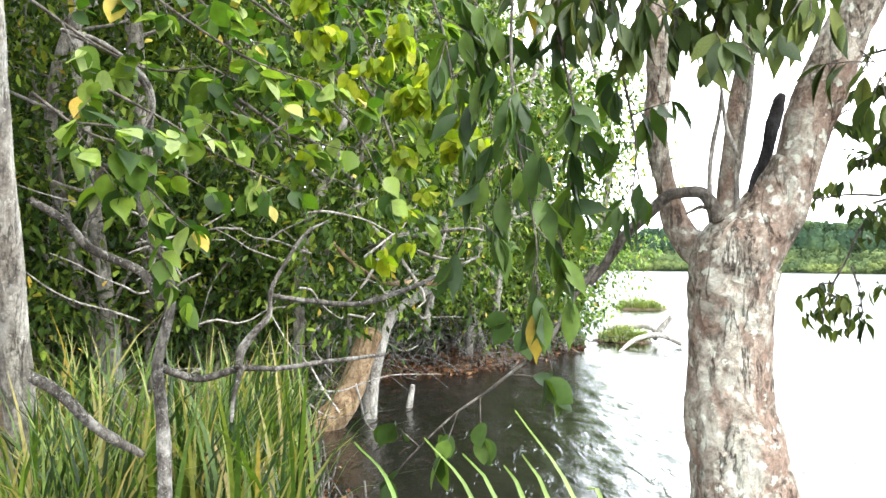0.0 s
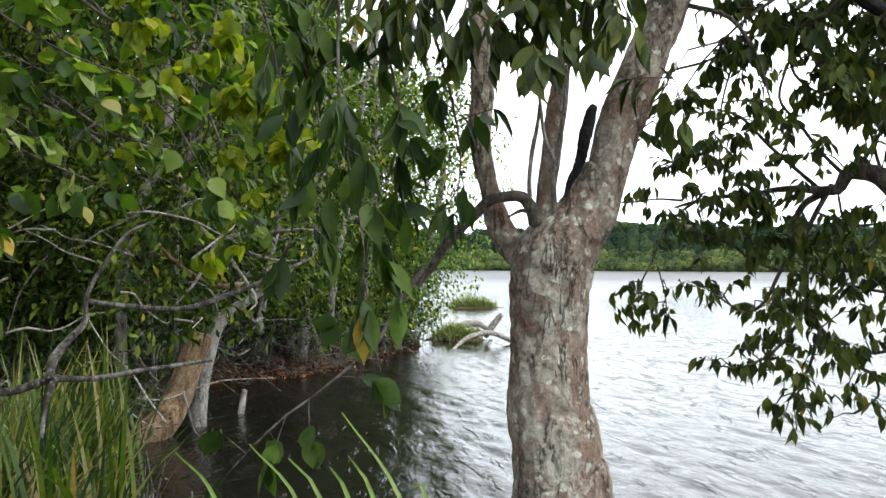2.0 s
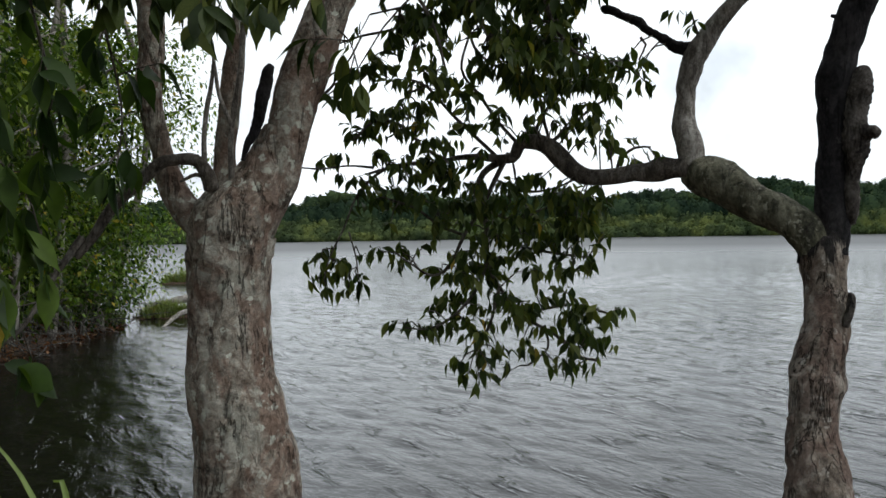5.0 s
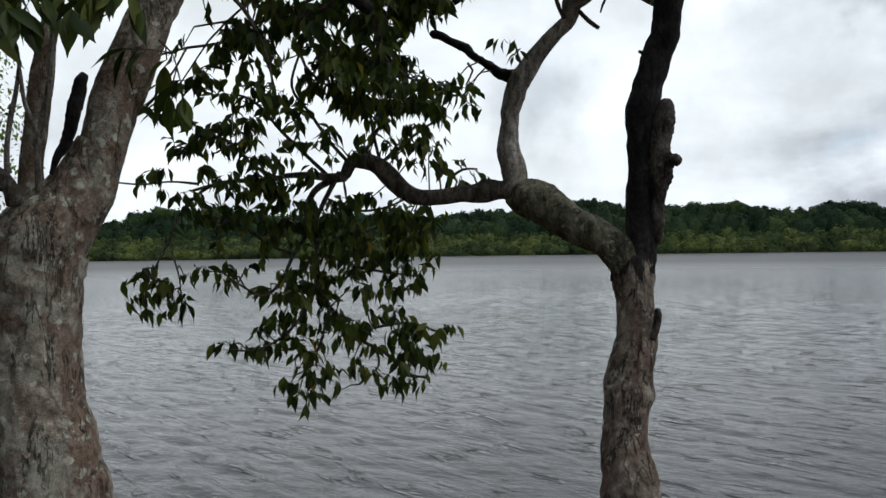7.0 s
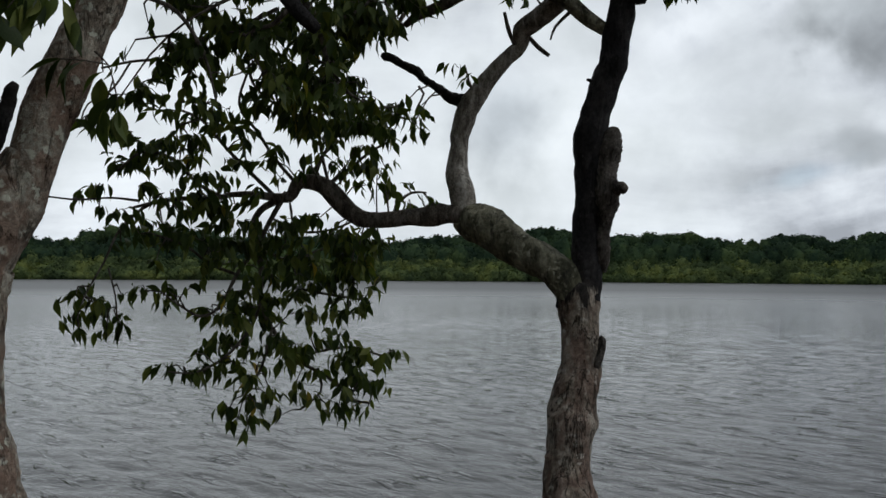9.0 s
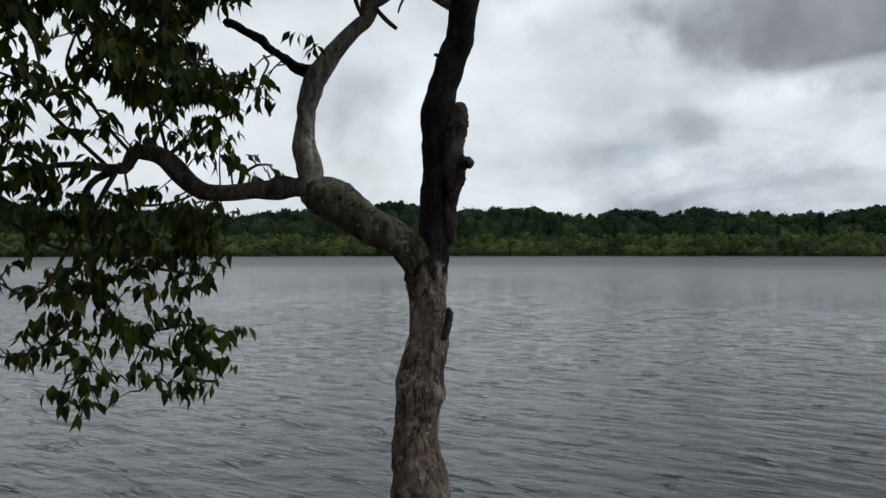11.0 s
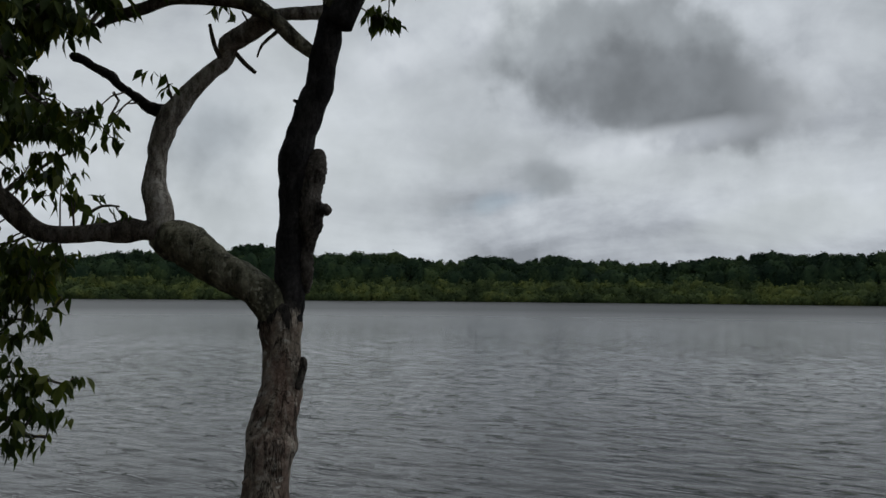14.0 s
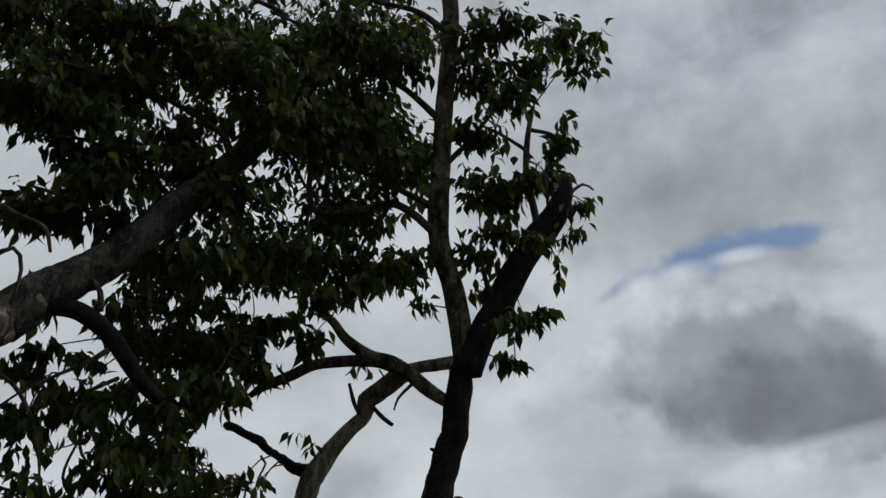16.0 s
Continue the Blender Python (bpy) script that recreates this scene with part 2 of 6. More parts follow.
BARK_BUSH = bark("lichened_grey_branch", [(0.022, 0.019, 0.016), (0.060, 0.053, 0.046), (0.15, 0.138, 0.122)], (0.48, 0.47, 0.43), scale=18, patches=0.52, relief=0.004)
BARK_TWIG = bark("dark_twig_bark", [(0.03, 0.026, 0.022), (0.075, 0.064, 0.052), (0.14, 0.125, 0.105)], (0.22, 0.21, 0.19), scale=30, patches=0.64, relief=0.003)
BARK_DEAD = bark("weathered_dead_wood", [(0.08, 0.07, 0.06), (0.20, 0.18, 0.155), (0.36, 0.34, 0.30)], (0.60, 0.58, 0.53), scale=24, patches=0.58, relief=0.004)
BARK_LOG = bark("peeled_brown_log", [(0.07, 0.042, 0.022), (0.17, 0.11, 0.060), (0.28, 0.20, 0.12)], (0.36, 0.30, 0.21), scale=8, patches=0.62, crack=0.35)
BARK_SNAG = bark("bleached_snag", [(0.11, 0.095, 0.08), (0.25, 0.23, 0.20), (0.40, 0.375, 0.33)], (0.55, 0.53, 0.48), scale=12, patches=0.55, relief=0.006)
BARK_WOOD = bark("forest_bark", [(0.08, 0.07, 0.06), (0.18, 0.16, 0.135), (0.30, 0.28, 0.24)], (0.45, 0.44, 0.40), scale=10, patches=0.58)
DARK_TONES = [(0.020, 0.034, 0.011), (0.036, 0.056, 0.015), (0.066, 0.092, 0.022), (0.125, 0.140, 0.034)]
LEAF_DARK = leaf_stuff("dark_leaf", DARK_TONES, 0.5, 0.24, turning=0.006, shine=0.15)
LEAF_DARK_ONE = leaf_stuff("dark_single_leaf", DARK_TONES, 0.5, 0.24, True, 0.006, 0.15)
LEAF_GREEN = leaf_stuff("mid_green_leaf", [(0.011, 0.026, 0.005), (0.026, 0.054, 0.008), (0.070, 0.115, 0.015)], 0.55, 0.24, turning=0.008, shine=0.25)
BRIGHT = [(0.016, 0.038, 0.006), (0.034, 0.074, 0.009), (0.066, 0.120, 0.012), (0.130, 0.19, 0.020), (0.27, 0.33, 0.13)]
LEAF_BRIGHT = leaf_stuff("bright_leaf", BRIGHT, 0.5, 0.45, shine=0.22)
LEAF_BRIGHT_ONE = leaf_stuff("bright_single_leaf", BRIGHT, 0.5, 0.45, True, 0.03, 0.22)
LEAF_YELLOW = leaf_stuff("young_yellow_leaf", [(0.09, 0.14, 0.008), (0.19, 0.24, 0.012), (0.32, 0.33, 0.02)], 0.5, 0.5, turning=0.02, shine=0.2)
# lit copy of the forest leaf: sunlight put into brighter tones
LEAF_SUNNY = leaf_stuff("sunlit_forest_leaf", [(0.05, 0.10, 0.016), (0.085, 0.155, 0.024), (0.14, 0.22, 0.035), (0.21, 0.28, 0.06)], 0.45, 0.35)
LEAF_FOREST = leaf_stuff("forest_leaf", [(0.010, 0.022, 0.004), (0.026, 0.052, 0.008), (0.060, 0.098, 0.012), (0.16, 0.21, 0.028)], 0.55, 0.26, shine=0.12)
SEDGE = leaf_stuff("sedge_blade", [(0.010, 0.024, 0.004), (0.024, 0.052, 0.007), (0.060, 0.105, 0.012), (0.13, 0.18, 0.025), (0.26, 0.20, 0.08)], 0.5, 0.3, turning=0.05)
LITTER = leaf_stuff("fallen_leaf", [(0.05, 0.022, 0.012), (0.11, 0.045, 0.022), (0.19, 0.085, 0.04), (0.24, 0.16, 0.09)], 0.7, 0.1, turning=0, shine=0.1)
ISLET_GRASS = leaf_stuff("islet_grass", [(0.10, 0.15, 0.035), (0.17, 0.21, 0.06), (0.25, 0.27, 0.10)], 0.5, 0.3, turning=0.04)
SEDGE_ONE = leaf_stuff("pale_sedge_blade", [(0.13, 0.21, 0.05), (0.22, 0.29, 0.09)], 0.4, 0.3, True, 0)
FAR_DARK = leaf_stuff("far_canopy", [(0.018, 0.034, 0.020), (0.028, 0.050, 0.026), (0.042, 0.068, 0.032)], 0.9, 0.1, turning=0, shine=0.05, patchy=0.09)
FAR_LIGHT = leaf_stuff("far_scrub", [(0.046, 0.066, 0.026), (0.064, 0.088, 0.034), (0.086, 0.112, 0.042)], 0.9, 0.12, turning=0, shine=0.05, patchy=0.12)


def water_stuff():
    m, nt, p = material("lake_water")
    at = node(nt, "ShaderNodeTexCoord").outputs["Object"]
    turn = node(nt, "ShaderNodeMapping", Vector=at)
    turn.inputs["Rotation"].default_value = (0, 0, radians(6))
    swell = node(nt, "ShaderNodeTexNoise", Vector=vec(nt, "MULTIPLY", turn.outputs[0], (1.9, 0.6, 1)), Scale=1.7, Detail=4.0, Roughness=0.5, Distortion=0.5).outputs[0]
    turn2 = node(nt, "ShaderNodeMapping", Vector=at)
    turn2.inputs["Rotation"].default_value = (0, 0, radians(-9))
    ripple = node(nt, "ShaderNodeTexNoise", Vector=vec(nt, "MULTIPLY", turn2.outputs[0], (1.5, 0.75, 1)), Scale=10.0, Detail=4.0, Roughness=0.6, Distortion=0.5).outputs[0]
    gust = node(nt, "ShaderNodeTexNoise", Vector=vec(nt, "MULTIPLY", at, (0.05, 0.12, 1)), Scale=1.0, Detail=3.0).outputs[0]
    h = calc(nt, "ADD", calc(nt, "MULTIPLY", swell, 0.036), calc(nt, "MULTIPLY", calc(nt, "MULTIPLY", ripple, 0.017), ramp(nt, gust, [(0.3, 0.5), (0.7, 1.3)])))
    turn3 = node(nt, "ShaderNodeMapping", Vector=at)
    turn3.inputs["Rotation"].default_value = (0, 0, radians(2))
    paw = node(nt, "ShaderNodeTexNoise", Vector=vec(nt, "MULTIPLY", turn3.outputs[0], (1.9, 0.45, 1)), Scale=3.4, Detail=4.0, Roughness=0.55, Distortion=0.3).outputs[0]
    h = calc(nt, "ADD", h, calc(nt, "MULTIPLY", ramp(nt, paw, [(0.55, 0.0), (0.67, 1.0)], True), 0.021))
    out = node(nt, "ShaderNodeMapRange", i0=vec(nt, "LENGTH", at), i1=6.0, i2=52.0, i3=1.0, i4=0.16).outputs[0]
    bump = node(nt, "ShaderNodeBump", Height=calc(nt, "MULTIPLY", h, out), Strength=1.0, Distance=0.55)
    p.inputs["Base Color"].default_value = (0.0055, 0.0052, 0.0042, 1)
    nt.links.new(node(nt, "ShaderNodeMapRange", i0=vec(nt, "LENGTH", at), i1=14.0, i2=110.0, i3=0.05, i4=0.40).outputs[0], p.inputs["Roughness"])
    p.inputs["IOR"].default_value = 1.33
    nt.links.new(bump.outputs[0], p.inputs["Normal"])
    return m


def ground_stuff():
    m, nt, p = material("leaf_litter_soil")
    at = node(nt, "ShaderNodeTexCoord").outputs["Object"]
    a = node(nt, "ShaderNodeTexNoise", Vector=at, Scale=1.3, Detail=8.0, Roughness=0.65).outputs[0]
    v = node(nt, "ShaderNodeTexVoronoi", Vector=at, Scale=22.0)
    base = ramp(nt, a, [(0.3, (0.020, 0.015, 0.010)), (0.5, (0.055, 0.038, 0.024)), (0.7, (0.095, 0.062, 0.036))])
    base = blend(nt, calc(nt, "MULTIPLY", ramp(nt, node(nt, "ShaderNodeSeparateColor", i0=v.outputs["Color"]).outputs[0], [(0.6, 0.0), (0.75, 1.0)]), 0.7), base, (0.14, 0.075, 0.04))
    nt.links.new(base, p.inputs["Base Color"])
    p.inputs["Roughness"].default_value = 0.95
    bump = node(nt, "ShaderNodeBump", Height=calc(nt, "ADD", a, v.outputs["Distance"]), Strength=0.8, Distance=0.03)
    nt.links.new(bump.outputs[0], p.inputs["Normal"])
    return m


WATER, SOIL = water_stuff(), ground_stuff()


# ---- mesh tools ----
def mesh_from(name, verts, quads, mat, smooth=True):
    me = bpy.data.meshes.new(name)
    verts, quads = np.asarray(verts, np.float32), np.asarray(quads, np.int32)
    me.vertices.add(len(verts))
    me.vertices.foreach_set("co", verts.ravel())
    me.loops.add(quads.size)
    me.loops.foreach_set("vertex_index", quads.ravel())
    me.polygons.add(len(quads))
    me.polygons.foreach_set("loop_start", np.arange(0, quads.size, quads.shape[1], dtype=np.int32))
    me.polygons.foreach_set("use_smooth", np.full(len(quads), smooth))
    me.update(calc_edges=True)
    me.materials.append(mat)
    return me


def part(name, verts, quads, mat, parent, label="", smooth=True):
    ob = new(name, mesh_from(name, verts, quads, mat, smooth))
    if parent is not None:
        ob.parent = parent
        ob.matrix_parent_inverse = parent.matrix_basis.inverted()
    if label:
        ob["label"] = label
    return ob


def thing(name, place, label, category, group="", kind=""):
    ob = new(name)
    ob.matrix_basis = pose(*place)
    ob.empty_display_size = 0.1
    return tagged(ob, label, category, group, kind)


def spline(pts, step):
    """Catmull-Rom through control points of any width, at about even steps."""
    p = np.asarray(pts, float)
    p = np.vstack([2 * p[0] - p[1], p, 2 * p[-1] - p[-2]])
    rows = []
    for i in range(1, len(p) - 2):
        n = max(1, int(np.ceil(np.linalg.norm(p[i + 1, :3] - p[i, :3]) / step)))
        for t in np.arange(n) / n:
            a, b, c, d = p[i - 1], p[i], p[i + 1], p[i + 2]
            rows.append(0.5 * (2 * b + (c - a) * t + (2 * a - 5 * b + 4 * c - d) * t * t + (3 * b - a - 3 * c + d) * t ** 3))
    rows.append(p[-2])
    return np.array(rows)


def tube(pts, sides=12, step=0.05, lumps=0.06, seed=0, blunt=True, grit=26, flake=0.0):
    """A limb: a tapered, slightly lumpy tube along a line of (x, y, z, radius)."""
    s = spline(pts, step) if step else np.asarray(pts, float)
    c, r = s[:, :3], np.maximum(s[:, 3], 0.001)
    t = np.gradient(c, axis=0)
    t /= np.linalg.norm(t, axis=1)[:, None] + 1e-9
    u = np.cross(t[0], (0.3, 0.9, 0.2))
    verts, n = [], len(c)
    ang = np.arange(sides) * 2 * np.pi / sides
    for i in range(n):
        u = u - t[i] * (u @ t[i])
        u /= np.linalg.norm(u) + 1e-9
        w = np.cross(t[i], u)
        ring = np.cos(ang)[:, None] * u + np.sin(ang)[:, None] * w
        k = np.ones(sides)
        if lumps:
            for j in range(sides):
                q = c[i] + ring[j] * r[i]
                k[j] += lumps * (noise.noise(Vector(q * 9 + seed)) + 1.1 * noise.noise(Vector(q * (3.5, 3.5, 2) + seed)) + 0.55 * noise.noise(Vector(q * grit + seed)))
                if flake:
                    k[j] += flake * (0.5 - abs(noise.noise(Vector(q * (30, 30, 15) + seed))) * 2.2 + 0.7 * noise.noise(Vector(q * (60, 60, 45) + seed)))
        verts.append(c[i] + ring * (r[i] * k)[:, None])
    for end, face, direct in ((0, 0, -1), (n - 1, n - 1, 1)):
        tip = c[face] + direct * t[face] * r[face] * (0.25 if blunt else 1.0)
        inner = [tip + (v - c[face]) * 0.55 for v in verts[face if end == 0 else -1]]
        last = [tip + (v - c[face]) * 0.02 for v in verts[face if end == 0 else -1]]
        if end == 0:
            verts = [np.array(last), np.array(inner)] + verts
        else:
            verts = verts + [np.array(inner), np.array(last)]
        if end == 0:
            c = np.vstack([c]); n = len(c)
    rings = len(verts)
    v = np.concatenate(verts)
    i, j = np.meshgrid(np.arange(rings - 1), np.arange(sides), indexing="ij")
    a, b = i * sides + j, i * sides + (j + 1) % sides
    return v, np.stack([a, b, b + sides, a + sides], -1).reshape(-1, 4)


def join(pieces):
    vs, qs, n = [], [], 0
    for v, q in pieces:
        vs.append(v), qs.append(q + n)
        n += len(v)
    return np.concatenate(vs), np.concatenate(qs)


def blade(widths, fold=0.12, curl=0.18):
    """A leaf of length 1 along y: rows of three points, folded at the midrib and curled down."""
    n = len(widths)
    v = []
    for i, w in enumerate(widths):
        y = i / (n - 1)
        z = -curl * y * y
        v += [(-w, y, z + fold * w * 2), (0, y, z), (w, y, z + fold * w * 2)]
    q = []
    for i in range(n - 1):
        k = 3 * i
        q += [(k, k + 1, k + 4, k + 3), (k + 1, k + 2, k + 5, k + 4)]
    return np.array(v), np.array(q)


LANCE = blade([0.010, 0.085, 0.165, 0.205, 0.180, 0.110, 0.040, 0.003], 0.18, 0.34)
OVAL_FINE = blade([0.012, 0.10, 0.165, 0.19, 0.175, 0.12, 0.045, 0.004], 0.14, 0.22)
BROAD = blade([0.03, 0.24, 0.34, 0.37, 0.35, 0.28, 0.15, 0.01], 0.10, 0.15)
CHIP = blade([0.06, 0.24, 0.04], 0.15, 0.1)
DIAMOND = (np.array(((0, 0, 0), (0.24, 0.5, 0.05), (0, 1, -0.12), (-0.24, 0.5, 0.05)), float), np.array(((0, 1, 2, 3),)))
TUFT = (np.array(((-0.35, 0, 0), (0.35, 0.05, 0.1), (0.3, 0.8, -0.05), (-0.4, 0.75, 0.08)), float), np.array(((0, 1, 2, 3),)))


def basis(direct, face):
    y = direct / (np.linalg.norm(direct, axis=1)[:, None] + 1e-9)
    x = np.cross(y, face)
    x /= np.linalg.norm(x, axis=1)[:, None] + 1e-9
    return x, y, np.cross(x, y)


def foliage(shape, at, direct, face, size):
    """All leaves of a crown as one mesh: arrays of place, direction, facing and length."""
    x, y, z = basis(direct, face)
    t, q = shape
    s = size[:, None, None]
    v = at[:, None] + s * (t[None, :, :1] * x[:, None] + t[None, :, 1:2] * y[:, None] + t[None, :, 2:] * z[:, None])
    k = np.arange(len(at))[:, None, None] * len(t)
    return v.reshape(-1, 3), (q[None] + k).reshape(-1, 4)


def single_leaves(meshes, at, direct, face, size, parent, rng, name="leaf"):
    x, y, z = basis(direct, face)
    inv = parent.matrix_basis.inverted()
    for i in range(len(at)):
        ob = new(name, meshes[rng.integers(len(meshes))])
        m = Matrix((*[(*(a * size[i]), 0) for a in (x[i], y[i], z[i])], (0, 0, 0, 1))).transposed()
        m.translation = at[i]
        ob.parent, ob.matrix_parent_inverse = parent, inv
        ob.matrix_basis = m


class Spray:
    """Grows leafy side twigs along branches."""

    def __init__(self, seed):
        self.rng = np.random.default_rng(seed)
        self.twigs, self.at, self.dir, self.face, self.size = [], [], [], [], []

    def leaf(self, p, d, length):
        g = self.rng
        self.at.append(p), self.dir.append(d), self.size.append(length * g.uniform(0.65, 1.2))
        self.face.append(np.array((0, 0, 1)) + g.normal(0, 0.55, 3))

    def grow(self, path, gap, reach, length, droop=0.9, start=0.2, per=0.028, spread=1.0):
        g = self.rng
        s = spline(path, 0.03)[:, :3]
        n = len(s)
        acc = 0.0
        for i in range(1, n):
            acc += np.linalg.norm(s[i] - s[i - 1])
            if i < start * n or acc < gap * g.uniform(0.6, 1.4):
                continue
            acc = 0.0
            t = s[i] - s[i - 1]
            t /= np.linalg.norm(t) + 1e-9
            d = t * g.uniform(0.1, 0.8) + g.normal(0, 0.7, 3) * spread
            d /= np.linalg.norm(d) + 1e-9
            self.sprig(s[i], d, reach * g.uniform(0.45, 1.15), length, droop, per)
        self.sprig(s[-1], s[-1] - s[-2], reach * 0.6, length, droop, per)

    def bough(self, path, gap, reach, more, *args, **kw):
        """Side branches first, then leafy sprigs on all of them."""
        g = self.rng
        self.grow(path, *args, **kw)
        s = spline(path, 0.03)[:, :3]
        k, lines = max(1, int(gap / 0.03)), []
        for i in range(int(len(s) * 0.25), len(s), k):
            t = s[min(i + 1, len(s) - 1)] - s[i - 1]
            d = t / (np.linalg.norm(t) + 1e-9) * 0.6 + g.normal(0, 0.6, 3)
            d /= np.linalg.norm(d)
            r, p, line = reach * g.uniform(0.5, 1.2), s[i], [(*s[i], 0.005)]
            for q in range(4):
                d = d + g.normal(0, 0.18, 3) + np.array((0, 0, -0.05))
                d /= np.linalg.norm(d)
                p = p + d * r / 4
                line.append((*p, 0.0045 - 0.0008 * q))
            lines.append(line)
            self.twigs.append(line)
            self.grow(line, *args, **kw)
        return lines

    def tassel(self, c, r, length, fill):
        """Short shoots round a place, each with a few leaves that hang from it."""
        g = self.rng
        for _ in range(max(1, round(fill * math.pi * r * r / (0.24 * length * length) / 5))):
            d = g.normal(0, 1, 3) * (1, 1, 0.6)
            d /= np.linalg.norm(d)
            o = c + d * r * 0.9 * g.uniform(0, 1) ** 0.5 + (0, 0, 0.25 * r)
            self.twigs.append([(*c, 0.0016), (*((c + o) / 2 + g.normal(0, 0.1 * r, 3)), 0.0014), (*o, 0.001)])
            way = d * (1, 1, 0.3) + g.normal(0, 0.5, 3) * (1, 1, 0.4)
            way /= np.linalg.norm(way)
            side = np.cross(way, (0, 0, 1.0)) + g.normal(0, 0.2, 3)
            for k in range(5):
                side = -side
                self.leaf(o + way * 0.021 * (k - 2), way * 0.35 + side * g.uniform(0.1, 0.9) + np.array((0, 0, -g.uniform(0.3, 1.7))) + g.normal(0, 0.34, 3), length)

    def sprig(self, p, d, reach, length, droop, per):
        g = self.rng
        d = d / (np.linalg.norm(d) + 1e-9)
        n = max(3, int(reach / per))
        line, side = [p], np.cross(d, g.normal(0, 1, 3))
        side /= np.linalg.norm(side) + 1e-9
        for k in range(n):
            d = d + np.array((0, 0, -0.06 * droop)) + g.normal(0, 0.07, 3)
            d /= np.linalg.norm(d)
            p = p + d * per
            line.append(p)
            if k >= 1:
                side = -side
                hang = d * 0.55 + side * g.uniform(0.4, 1.0) + np.array((0, 0, -droop * g.uniform(0.5, 1.2))) + g.normal(0, 0.25, 3)
                self.leaf(p, hang, length)
        for _ in range(2):
            self.leaf(p, d + np.array((0, 0, -droop)) + g.normal(0, 0.35, 3), length)
        self.twigs.append([(*q, 0.0022 - 0.0012 * k / n) for k, q in enumerate(line[::2])])

    def arrays(self):
        return np.array(self.at), np.array(self.dir), np.array(self.face), np.array(self.size)

    def finish(self, parent, shape, mat, name="crown", one_meshes=None, one_first=0, label=""):
        a, d, f, s = self.arrays()
        pick = self.rng.permutation(len(a))
        if one_meshes and one_first:
            k = pick[:one_first]
            single_leaves(one_meshes, a[k], d[k], f[k], s[k], parent, self.rng)
            pick = pick[one_first:]
        part(name, *foliage(shape, a[pick], d[pick], f[pick], s[pick]), mat, parent, label)["kind"] = "stuff"
        part("twig_spray", *join([tube(t, 4, 0, 0) for t in self.twigs]), BARK_TWIG, parent)["kind"] = "stuff"


# ---- ground and water ----
SHORE = [(14, -10), (5, -2.0), (3.9, 1.0), (3.4, 2.7), (1.6, 3.2), (0.4, 3.3), (-0.35, 4.3), (-0.75, 5.6), (-1.3, 7.2), (-1.75, 8.8), (-1.6, 10.5), (-1.1, 12.8), (-0.6, 14.2), (0.3, 13.6), (1.1, 14.8), (2.0, 16.4), (2.75, 17.5), (2.9, 18.6), (1.5, 22), (-3, 35), (-15, 80), (-60, 180), (-105, 240)]
OUTER = [(-5000, 400), (-5000, -5000), (5000, -5000), (300, -214)]


def inland(x, y):
    """Metres from the near bank, positive on land."""
    x, y = np.asarray(x, float), np.asarray(y, float)
    d = np.full(x.shape, 1e9)
    for (ax, ay), (bx, by) in zip(SHORE, SHORE[1:]):
        dx, dy = bx - ax, by - ay
        t = np.clip(((x - ax) * dx + (y - ay) * dy) / (dx * dx + dy * dy), 0, 1)
        d = np.minimum(d, np.hypot(x - ax - t * dx, y - ay - t * dy))
    ring, inside = SHORE + OUTER, np.zeros(x.shape, bool)
    for (ax, ay), (bx, by) in zip(ring, ring[1:] + ring[:1]):
        if ay != by:
            inside ^= ((ay > y) != (by > y)) & (x < (bx - ax) * (y - ay) / (by - ay) + ax)
    return np.where(inside, d, -d)


def height(x, y):
    x, y = np.asarray(x, float), np.asarray(y, float)
    s = np.maximum(inland(x, y), np.hypot(x, y) - 258 - 1.5 * np.sin(np.arctan2(x, y) * 23))
    wave = 0.04 * np.sin(3.1 * x + 1.7 * y) * np.sin(2.3 * y - 1.3 * x)
    return np.where(s > 0, 0.24 * (1 - np.exp(-np.maximum(s, 0) / 0.5)) + 0.012 * np.minimum(np.maximum(s, 0), 60) + wave, -0.9 * (1 - np.exp(np.minimum(s, 0) / 1.2)))


def sheet(radii, turns):
    r, a = np.meshgrid(radii, np.arange(turns) * 2 * np.pi / turns, indexing="ij")
    x, y = (r * np.sin(a)).ravel(), (r * np.cos(a)).ravel()
    i, j = np.meshgrid(np.arange(len(radii) - 1), np.arange(turns), indexing="ij")
    p, q = i * turns + j, i * turns + (j + 1) % turns
    return x, y, np.stack([p, p + turns, q + turns, q], -1).reshape(-1, 4)


x, y, q = sheet(np.concatenate([[0.01], np.geomspace(0.4, 40, 90), np.geomspace(44, 4000, 50)]), 200)
ground = part("ground", np.stack([x, y, height(x, y)], 1), q, SOIL, None)
tagged(ground, "dark brown soil and leaf litter of the lake bank", "ground", kind="structure")
def wavy(x, y):
    """Small wind waves, dying out in the sheltered pool by the bank."""
    g, z = np.random.default_rng(3), np.zeros_like(x)
    for i in range(22):
        length = 0.20 * 1.066 ** i
        a = radians(88) + g.normal(0, 0.36)
        k = 2 * np.pi / length
        z += 0.0027 * length * np.sin(k * (x * math.sin(a) + y * math.cos(a)) + g.uniform(0, 6.3))
    s, r = inland(x, y), np.hypot(x, y)
    calm = np.clip((-s - 0.2) / 2.6, 0.25, 1.3) * np.clip((88 - r) / 75, 0, 1) ** 1.5
    gust = 0.75 + 0.5 * np.sin(0.21 * x + 0.13 * y) * np.sin(0.17 * y - 0.08 * x)
    return z * calm * gust


